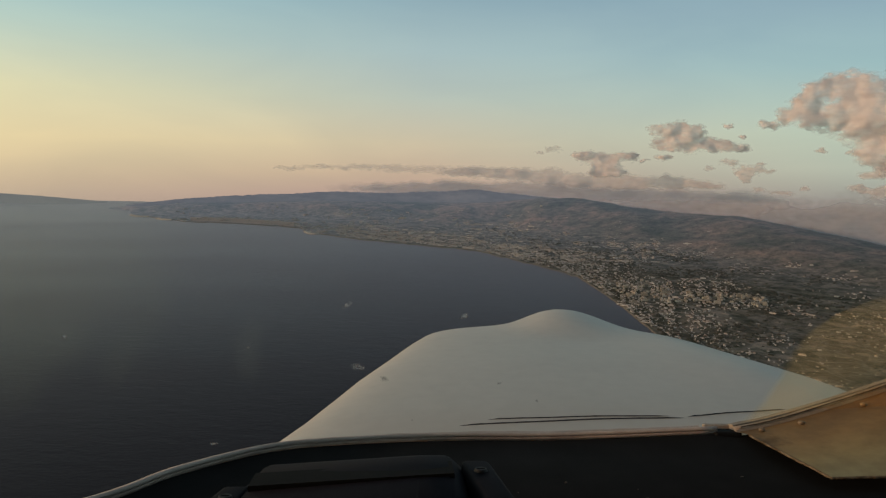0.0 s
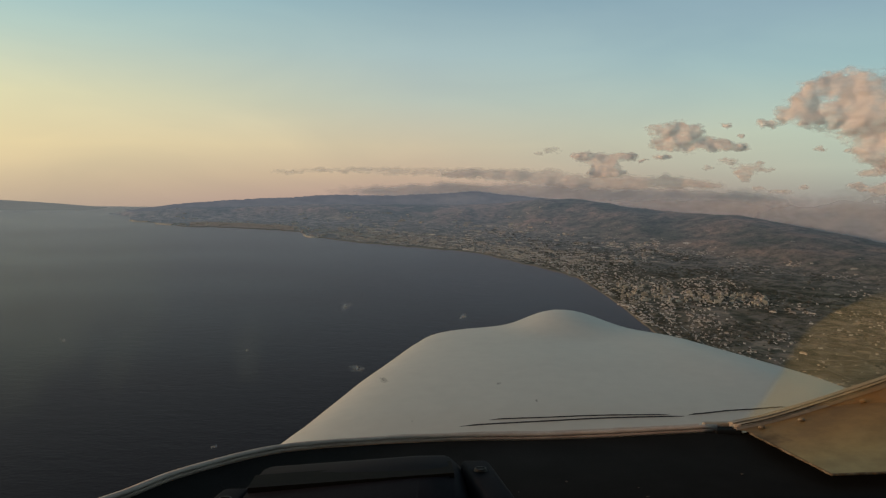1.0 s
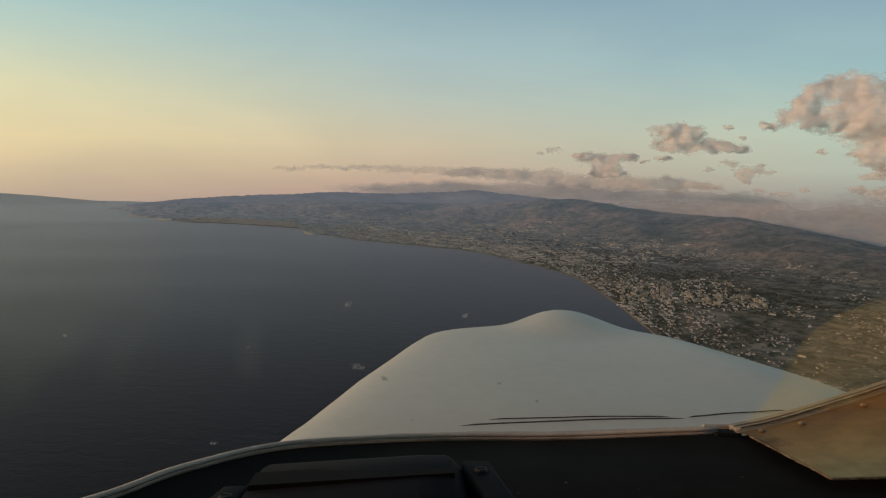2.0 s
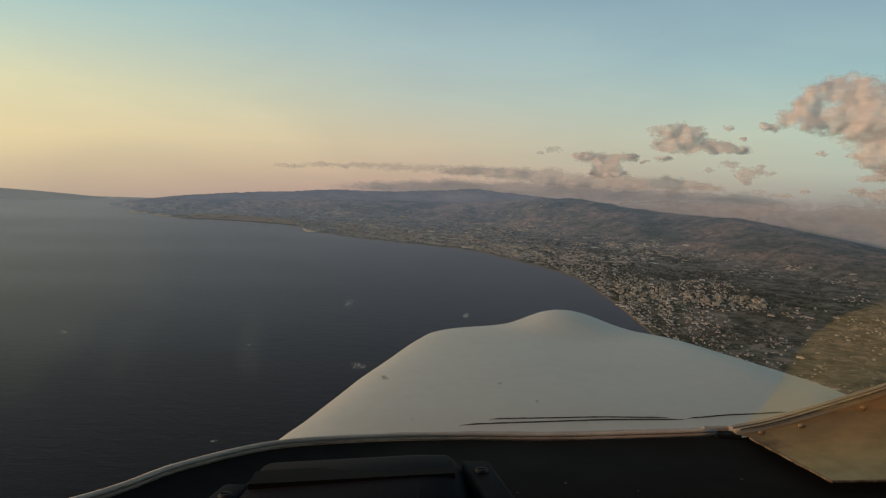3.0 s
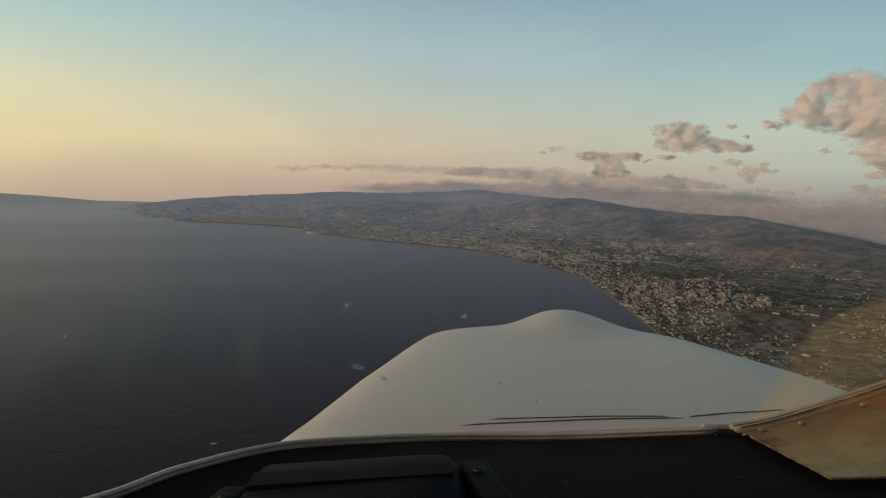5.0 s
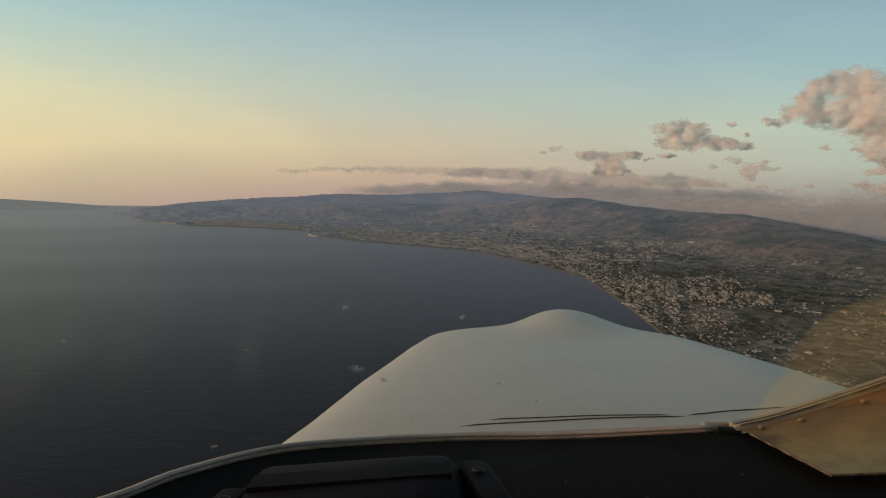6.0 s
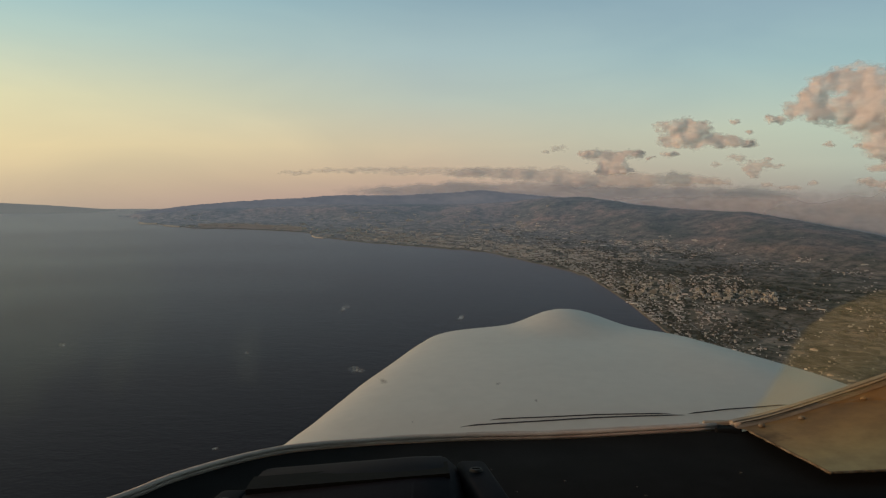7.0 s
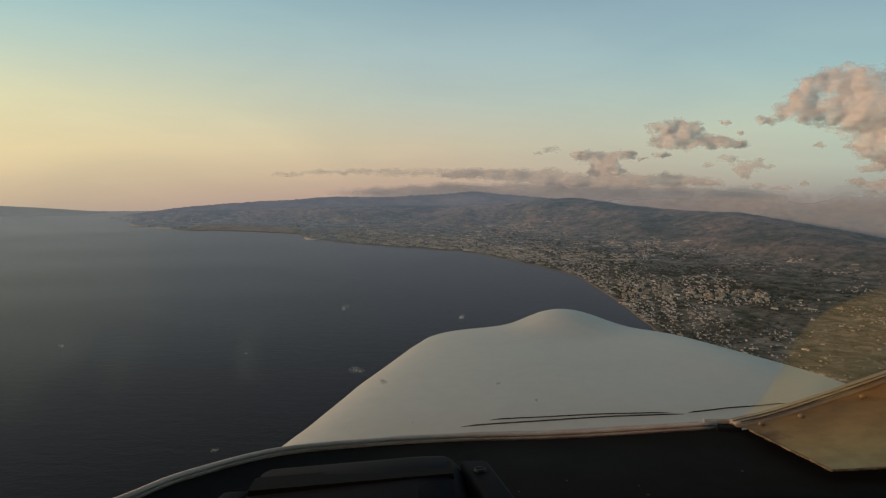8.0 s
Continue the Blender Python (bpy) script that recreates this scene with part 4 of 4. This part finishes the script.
for x0, x1, y0, y1, wide in ((0.0075, 0.314, 0.897, 0.921, 0.0010), (0.046, 0.295, 0.914, 0.925, 0.0005), (0.300, 0.4535, 0.922, 0.961, 0.0006)):
    line = [on_cowl(x0 + (x1 - x0) * k / 40, y0 + (y1 - y0) * k / 40 + 0.0006 * math.sin(k * 0.31 + x0 * 9)) + Vector((0, 0, 0.0006 - 0.0022 * max(0.0, 1 - min(k, 40 - k) / 4.0) + 0.0001 * math.sin(k * 1.7))) for k in range(41)]
    bm = bmesh.new()
    sweep(bm, line, [(-wide, -0.0008), (wide, -0.0008), (wide * 0.7, 0.0006), (-wide * 0.7, 0.0006)])
    part("cowling_seam", bm, SEALANT, nose_cowl, "dark cracked seam")

bm = bmesh.new()
sweep(bm, RIM_LINE, [(-0.003, -0.002), (0.003, -0.002), (0.004, 0.0005), (0.002, 0.0025), (-0.003, 0.0015)])
rim = part("windscreen_rim", bm, RIM, aircraft, "worn pale edge bead under the windscreen", True)
bm = bmesh.new()
sweep(bm, RIM_LINE, [(-0.004, -0.0068), (0.001, -0.0068), (0.0028, -0.0048), (0.0026, -0.002), (-0.004, -0.002)])
part("rim_trim", bm, RIM_TRIM, rim, "worn brown lower trim", True)
bm = bmesh.new()
sweep(bm, RAIL_LINE, [(-0.004, -0.002), (0.002, -0.0025), (0.003, -0.0005), (0.001, 0.0015), (-0.004, 0.001)])
rail = part("windscreen_rail", bm, RAIL, aircraft, "worn riveted rail under the side windscreen", True)
bm = bmesh.new()
sweep(bm, RAIL_LINE, [(-0.008, -0.0105), (-0.003, -0.0066), (0.0, -0.0045), (0.0004, -0.0022), (-0.010, -0.001)])
part("rail_trim", bm, TRIM, rail, "brown lower trim", True)
bm = bmesh.new()
lip_rows = []
for k, p in enumerate(RAIL_LINE):
    drop = 0.0028 + 0.0022 * min(1.0, k / 16)
    lip_rows.append([bm.verts.new(p + Vector((0, -a, b))) for a, b in ((-0.003, -0.001), (0.002, -0.0014), (0.0045, -0.45 * drop), (0.0075, -0.90 * drop), (0.0068, -drop), (-0.003, -drop))])
for r, q in zip(lip_rows, lip_rows[1:]):
    for k in range(6):
        bm.faces.new((r[k], r[(k + 1) % 6], q[(k + 1) % 6], q[k]))
bm.faces.new(lip_rows[0])
bm.faces.new(lip_rows[-1][::-1])
part("rail_lip", bm, LIP, rail, "worn beige lower lip of the rail")
bm = bmesh.new()
sweep(bm, [p + Vector((0, 0.006, 0.0025)) for p in RAIL_LINE], [(-0.004, -0.004), (0.0012, -0.004), (0.0012, 0.0002), (-0.003, 0.0005)])
part("sealant_bead", bm, SEAL_PALE, rail, "cracked beige sealant")
bm = bmesh.new()
sweep(bm, [p + Vector((0, -0.0022 + 0.0003 * math.sin(k * 1.3), 0.0008)) for k, p in enumerate(RAIL_LINE[1:])], [(-0.0003, -0.0012), (0.0003, -0.0012), (0.0002, 0.0006), (-0.0002, 0.0006)])
part("rail_groove", bm, EDGE, rail, "thin dark line for the groove along the rail")
bm = bmesh.new()
sweep(bm, [p + Vector((0, 0.011 + 0.0006 * math.sin(k * 0.9), 0.0012)) for k, p in enumerate(RAIL_LINE)], [(-0.0045, -0.004), (0.0045, -0.004), (0.004, 0.0004), (-0.004, 0.0008)])
part("outer_flange", bm, SEAL_PALE, rail, "pale flange outside the pane")
for off, lift, mat, label, start in ((0.004, 0.0030, SEAL_PALE, "cracked beige sealant", 42), (0.0075, 0.0034, RIM, "pale flaking paint edge", 52)):
    bm = bmesh.new()
    sweep(bm, [p + Vector((0, off + 0.0008 * math.sin(k * 0.7), lift - 0.0025 + 0.0005 * noise.noise((k * 0.6, off * 900, 0)))) - Vector((0, 0, 0.004 * (1 - float(smooth01(k / 14))))) for k, p in enumerate(RIM_LINE[start:-1])], [(-0.0016, -0.004), (0.0016, -0.004), (0.0014, 0.0004), (-0.0014, 0.0008)])
    part("sealant_bead", bm, mat, rim, label)
# black block added where the gap between rim and rail is dark
bm = bmesh.new()
box(bm, (0.312, 0.842, -0.224), (0.342, 0.862, -0.2085), 0.002)
part("gap_block", bm, BLACK, aircraft, "black block standing in for the dark gap between rim and rail")
bm = bmesh.new()
box(bm, (0.306, 0.864, -0.213), (0.350, 0.872, -0.2052), 0.0015)
part("sealant_bridge", bm, SEAL_PALE, aircraft, "cracked beige sealant between the rim and the rail")

# glareshield
bm = bmesh.new()
edge = [p + Vector((0, -0.004, -0.006)) for p in RIM_LINE] + [p + Vector((0, -0.006, -0.008)) for p in RAIL_LINE]
back = [bm.verts.new(p) for p in edge]
mid_row = [bm.verts.new((p.x, p.y - 0.06 * min(1, p.y), -0.226)) for p in edge]
front = [bm.verts.new((p.x * 0.95, min(p.y - 0.1, 0.34), -0.245)) for p in edge]
base = [bm.verts.new((p.x * 0.95, min(p.y - 0.1, 0.33), -0.40)) for p in edge]
for one, two in ((back, mid_row), (mid_row, front), (front, base)):
    for k in range(len(edge) - 1):
        bm.faces.new((one[k], one[k + 1], two[k + 1], two[k]))
part("glareshield", bm, BLACK, aircraft, "matt black glareshield with dust specks", True)


def instrument_housing():
    """A low moulded box, a little tilted, with a rubber strip across it and an ear with a screw on either side."""
    tilt = lambda x: 0.0045 + 0.05 * (x + 0.06)
    outline = [(-0.150, -0.04), (-0.148, -0.010), (-0.138, 0.0), (-0.02, 0.002), (0.004, 0.001), (0.014, -0.008), (0.024, -0.04)]
    bm = bmesh.new()
    rows = []
    for y, z, grow in ((0.590, -0.182, 0.92), (0.584, -0.172, 0.965), (0.570, -0.1690, 0.99), (0.545, -0.1685, 1.0), (0.53, -0.171, 1.01), (0.40, -0.180, 1.06)):
        rows.append([bm.verts.new(((x + 0.06) * grow - 0.06, y, z + dz + tilt(x))) for x, dz in outline])
    for r, q in zip(rows, rows[1:]):
        for k in range(len(outline) - 1):
            bm.faces.new((r[k], r[k + 1], q[k + 1], q[k]))
    bm.faces.new(rows[0])
    bm.faces.new(rows[-1][::-1])
    bmesh.ops.bevel(bm, geom=list(bm.edges), offset=0.0015, segments=2, affect="EDGES")
    body = part("instrument_housing", bm, HOUSING, aircraft, "black plastic instrument housing screwed to the glareshield", True)
    bm = bmesh.new()
    sweep(bm, [Vector((x, 0.540 + 0.06 * (x + 0.06), -0.1688 + tilt(x))) for x in np.linspace(-0.139, 0.006, 12)], [(-0.013, -0.003), (0.017, -0.003), (0.017, 0.001), (-0.013, 0.001)])
    part("rubber_strip", bm, STRIP, body)
    for x, y, z, out in ((-0.151, 0.515, -0.172, -1), (0.0265, 0.548, -0.1625, 1)):
        bm = bmesh.new()
        box(bm, (x - 0.011, y - 0.09, z - 0.05), (x + 0.011, y + 0.016, z), 0.004, 3)
        for v in bm.verts:
            v.co.x += out * (y - v.co.y) * 0.22
            v.co.z -= (y - v.co.y) * 0.10
        part("mounting_ear", bm, HOUSING, body, smooth=True)
        bm = bmesh.new()
        bmesh.ops.create_cone(bm, cap_ends=True, segments=16, radius1=0.0052, radius2=0.0042, depth=0.0018, matrix=Matrix.Translation((x, y - 0.006, z + 0.0004)))
        screw = part("screw", bm, SCREW, body)
        bm = bmesh.new()
        box(bm, (x - 0.003, y - 0.0068, z + 0.0010), (x + 0.003, y - 0.0052, z + 0.0017))
        part("screw_slot", bm, STRIP, body)
    return body


instrument_housing()

# tan panel below the rail
bm = bmesh.new()
corners = [Vector((0.346, 0.832, -0.208)), Vector((0.3685, 0.70, -0.215)), Vector((0.4205, 0.70, -0.2135)), Vector((0.62, 0.72, -0.220))]
lower = [corners[k].lerp(corners[k + 1], u / 8) for k in range(3) for u in range(8)] + [corners[3]]
upper = [p + Vector((0.0, -0.0062, -0.0026 - 0.0022 * min(1.0, k / 16))) for k, p in enumerate(RAIL_LINE)]
sheet = [[bm.verts.new(p.lerp(q, v / 10)) for v in range(11)] for p, q in zip(upper, lower)]
for r, q in zip(sheet, sheet[1:]):
    for k in range(10):
        bm.faces.new((r[k], r[k + 1], q[k + 1], q[k]))
panel_rim = [q[10].co.copy() for q in sheet]
rivet_places = [sheet[k][1].co + Vector((0, -0.003, 0.0018)) for k in (4, 9, 14, 19)]
side_panel = part("side_panel", bm, TAN, aircraft, "amber-brown lacquered panel beside the glareshield", True)
bm = bmesh.new()
fray = [a.lerp(b, u / 5) for a, b in zip(panel_rim, panel_rim[1:]) for u in range(5)] + [panel_rim[-1]]
sweep(bm, [p + Vector((0.0011 * noise.noise((k * 0.53, 1.7, 0)), 0.0016 * noise.noise((k * 0.61, 0, 4.1)), -0.0010)) for k, p in enumerate(fray)], [(-0.0012, -0.0012), (0.0012, -0.0012), (0.0012, 0.0008), (-0.0012, 0.0008)])
part("panel_edge", bm, FRAY, side_panel, "frayed worn edge", True)

for p in rivet_places:
    bm = bmesh.new()
    bmesh.ops.create_uvsphere(bm, u_segments=12, v_segments=8, radius=0.0034, matrix=Matrix.Translation(p) @ Matrix.Diagonal((1.2, 0.7, 0.7, 1)))
    part("rivet", bm, STEEL, rail, smooth=True)

# windscreen
bm = bmesh.new()
cols = RIM_LINE + RAIL_LINE
lines = []
for p in cols:
    top = Vector((p.x * 1.05, (p.y - 0.62) * 0.55, 0.42))
    lines.append([bm.verts.new(p.lerp(top, k / 40) + Vector((0, 0.05, 0.03)) * math.sin(math.pi * k / 40)) for k in range(41)])
for r, s in zip(lines, lines[1:]):
    for k in range(40):
        bm.faces.new((r[k], r[k + 1], s[k + 1], s[k]))
pane_shape = BVHTree.FromBMesh(bm)
bmesh.ops.delete(bm, geom=[f for f in bm.faces if f.calc_center_median().z < 0.5 * max(f.calc_center_median().y, 0.0) + 0.02], context="FACES")
windscreen = part("windscreen", bm, PANE, aircraft, "clear acrylic windscreen with dust and dried insect marks", True)
windscreen.visible_shadow = False

def on_pane(across, up, off=0.004):
    """The place on the windscreen in a direction from the eye, for a way of one metre ahead."""
    way = Vector((across, 1, up)).normalized()
    hit = pane_shape.ray_cast(Vector((0, 0, 0)), way)[0]
    return (hit or way * 0.84) - way * off


for across, up, size, long in ((-0.131, -0.077, 0.0045, 1.1), (0.027, -0.092, 0.0035, 1.2), (-0.116, -0.161, 0.0042, 1.8), (-0.515, -0.122, 0.0022, 1.3), (-0.31, -0.266, 0.0016, 2.0),
                               (-0.08, -0.177, 0.0026, 1.5), (0.075, -0.183, 0.0022, 1.0), (0.127, -0.206, 0.0016, 1.0), (-0.042, -0.233, 0.0010, 1.0), (-0.265, -0.136, 0.0014, 1.0)):
    p = on_pane(across, up)
    bm = bmesh.new()
    spot = random.Random(int(across * 1000) + 77)
    lean, rings, around = spot.uniform(-0.5, 0.5), 5, 18
    grid = [[bm.verts.new(p)]]
    for q in range(1, rings + 1):
        row = []
        for k in range(around):
            w = 2 * math.pi * k / around
            reach = size * 1.5 * q / rings * (1 + 0.6 * noise.noise((math.cos(w) * 1.3 + across * 40, math.sin(w) * 1.3, up * 40)))
            dx, dz = long * reach * math.cos(w), 0.75 * reach * math.sin(w)
            row.append(bm.verts.new(p + Vector((dx * math.cos(lean) - dz * math.sin(lean), 0.0004 * (rings - q), dx * math.sin(lean) + dz * math.cos(lean)))))
        grid.append(row)
    for k in range(around):
        bm.faces.new((grid[0][0], grid[1][k], grid[1][(k + 1) % around]))
        for a, b in zip(grid[1:], grid[2:]):
            bm.faces.new((a[k], b[k], b[(k + 1) % around], a[(k + 1) % around]))
    mark = part("insect_mark", bm, SMUDGE if across > -0.1 and up < -0.17 else SPLAT, windscreen, smooth=True)
    mark.visible_shadow = False
    soft = mark.data.attributes.new("smear", "FLOAT", "POINT")
    soft.data.foreach_set("value", [0.55 if k == 0 else 0.55 * (1 - ((k - 1) // around + 1) / rings) for k in range(1 + rings * around)])

# wiped streaks on the acrylic, and films painted for reflected light and haze
def smear(name, lo, hi, mat, strength, cols=30, rows=30):
    """A thin film on the pane between two directions (across, up), as dense at each place as strength says."""
    bm, dense = bmesh.new(), []
    grid = []
    for j in range(rows + 1):
        row = []
        for k in range(cols + 1):
            across, up = lo[0] + (hi[0] - lo[0]) * k / cols, lo[1] + (hi[1] - lo[1]) * j / rows
            row.append(bm.verts.new(on_pane(across, up, 0.002)))
            dense.append(strength(k / cols, j / rows))
        grid.append(row)
    for r, q in zip(grid, grid[1:]):
        for k in range(cols):
            bm.faces.new((r[k], r[k + 1], q[k + 1], q[k]))
    film = part(name, bm, mat, windscreen, smooth=True)
    film.visible_shadow = False
    film.data.attributes.new("smear", "FLOAT", "POINT").data.foreach_set("value", dense)


def fade(u):
    return float(smooth01(u))


# greenish veil that imitates reflection and haze towards the left
smear("reflection_haze", (-0.68, -0.36), (-0.08, 0.20), HAZE_FILM, lambda u, v: fade((1 - u) / 0.95) ** 1.3 * fade((v - 0.12) / 0.55) * fade((1 - v) / 0.45) * 0.19)
smear("wiped_streak", (-0.30, -0.20), (-0.232, 0.02), WIPE_FILM, lambda u, v: 0.055 * fade(u / 0.45) * fade((1 - u) / 0.4) * fade(v / 0.15) * fade((1 - v) / 0.75))
smear("wiped_streak", (-0.365, -0.17), (-0.33, 0.01), WIPE_FILM, lambda u, v: 0.045 * fade(u / 0.4) * fade((1 - u) / 0.5) * fade(v / 0.4) * fade((1 - v) / 0.6))
# pale streak painted for the reflected glow at the left edge
smear("glow_streak", (-0.68, -0.10), (-0.545, 0.06), WIPE_FILM, lambda u, v: 0.10 * fade((1 - u) / 0.9) * fade(v / 0.3) * fade((1 - v) / 0.4))

# dust on the glareshield
for k, (x, y) in enumerate(((0.185, 0.70), (0.187, 0.675), (0.19, 0.66), (0.232, 0.66), (0.05, 0.76), (0.24, 0.655), (0.07, 0.69), (0.30, 0.74), (0.12, 0.72), (0.29, 0.62))):
    bm = bmesh.new()
    for v in bmesh.ops.create_icosphere(bm, subdivisions=1, radius=0.0007 + 0.0003 * (k % 3))["verts"]:
        v.co = Vector((v.co.x * (1 + k % 2), v.co.y, v.co.z * 0.6)) + Vector((x, y, -0.2275))
    part("dust_speck", bm, DUST, aircraft)

# amber sheet added to stand in for a warm reflection in the windscreen
def on_strip(across, up):
    way = Vector((across, 1, up)).normalized()
    hit = pane_shape.ray_cast(Vector((0, 0, 0)), way)[0]
    return (hit + way * 0.012) if hit else way * (0.95 + 0.1 * across)


bm = bmesh.new()
left = [(0.372, -0.275), (0.420, -0.228), (0.442, -0.205), (0.468, -0.166), (0.482, -0.138), (0.505, -0.110), (0.542, -0.086), (0.62, -0.055)]
grid, cover = [], []
for k, (a, u) in enumerate(left):
    b, v = 0.70, -0.215 + 0.0245 * k
    row = []
    for q in (0.0, 0.03, 0.06, 0.1, 0.15, 0.22, 0.4, 0.6, 0.8, 1.0):
        row.append(bm.verts.new(on_strip(a - 0.012 + (b - a) * q, u + (v - u) * q)))
        cover.append(float(smooth01(q / 0.065)) * (0.8 + 0.2 * (1 - k / 7)) * (0.0 if k == 7 else 1.0))
    grid.append(row)
for r, q in zip(grid, grid[1:]):
    for k in range(9):
        bm.faces.new((r[k], r[k + 1], q[k + 1], q[k]))
amber = part("reflection_strip", bm, AMBER_REFLECTION, windscreen, "translucent amber sheet standing in for a warm reflection in the windscreen", True)
amber.visible_shadow = False
amber.data.attributes.new("cover", "FLOAT", "POINT").data.foreach_set("value", cover)

# fuselage below and behind the eye
def loft(bm, rings):
    made = [[bm.verts.new(p) for p in ring] for ring in rings]
    for r, q in zip(made, made[1:]):
        for k in range(len(r) - 1):
            bm.faces.new((r[k], r[k + 1], q[k + 1], q[k]))
    return made


def hull(y, half, low, high, count=24):
    """A rounded trough from one gunwale under the cabin to the other."""
    ring = []
    for k in range(count + 1):
        t = math.pi * k / count
        c, q = -math.cos(t), math.sin(t)
        ring.append((0.20 + half * math.copysign(abs(c) ** 0.6, c), y, high - (high - low) * q ** 0.6))
    return ring


bm = bmesh.new()
loft(bm, [hull(y, half, low, high) for y, half, low, high in ((0.80, 0.43, -0.62, -0.26), (0.70, 0.455, -0.64, -0.25), (0.60, 0.50, -0.66, -0.25), (0.50, 0.58, -0.68, -0.25), (0.38, 0.63, -0.70, -0.25),
                                                              (0.0, 0.66, -0.74, -0.25), (-0.6, 0.64, -0.74, -0.24), (-1.3, 0.54, -0.66, -0.22), (-2.2, 0.36, -0.48, -0.18))])
bmesh.ops.solidify(bm, geom=list(bm.faces), thickness=0.012)
part("fuselage_tub", bm, PAINT, aircraft, smooth=True)


def roof_arch(y, half, high, count=20):
    ring = []
    for k in range(count + 1):
        t = math.pi * k / count
        c, q = -math.cos(t), math.sin(t)
        ring.append((0.20 + half * math.copysign(abs(c) ** 0.7, c), y, -0.24 + (high + 0.24) * q ** 0.7))
    return ring


bm = bmesh.new()
loft(bm, [roof_arch(y, half, high) for y, half, high in ((-0.02, 0.66, 0.46), (-0.3, 0.66, 0.48), (-0.8, 0.62, 0.44), (-1.3, 0.54, 0.30), (-1.8, 0.44, 0.10), (-2.2, 0.36, -0.05))])
bmesh.ops.solidify(bm, geom=list(bm.faces), thickness=0.012)
part("cabin_roof", bm, PAINT, aircraft, smooth=True)
bm = bmesh.new()
back_wall = [bm.verts.new(p) for p in roof_arch(-1.2, 0.54, 0.31)] + [bm.verts.new((0.20 + x, -1.2, -0.60)) for x in (0.45, -0.45)]
bm.faces.new(back_wall)
bmesh.ops.solidify(bm, geom=list(bm.faces), thickness=0.02)
part("rear_bulkhead", bm, LINING, aircraft, "dark cabin lining")
bm = bmesh.new()
loft(bm, [[(x, y, z - 0.02) for x, _, z in roof_arch(y, half - 0.02, high - 0.01)] for y, half, high in ((-0.02, 0.66, 0.46), (-0.3, 0.66, 0.48), (-0.8, 0.62, 0.44), (-1.18, 0.56, 0.33))])
part("headliner", bm, LINING, aircraft, "dark cabin lining", True)
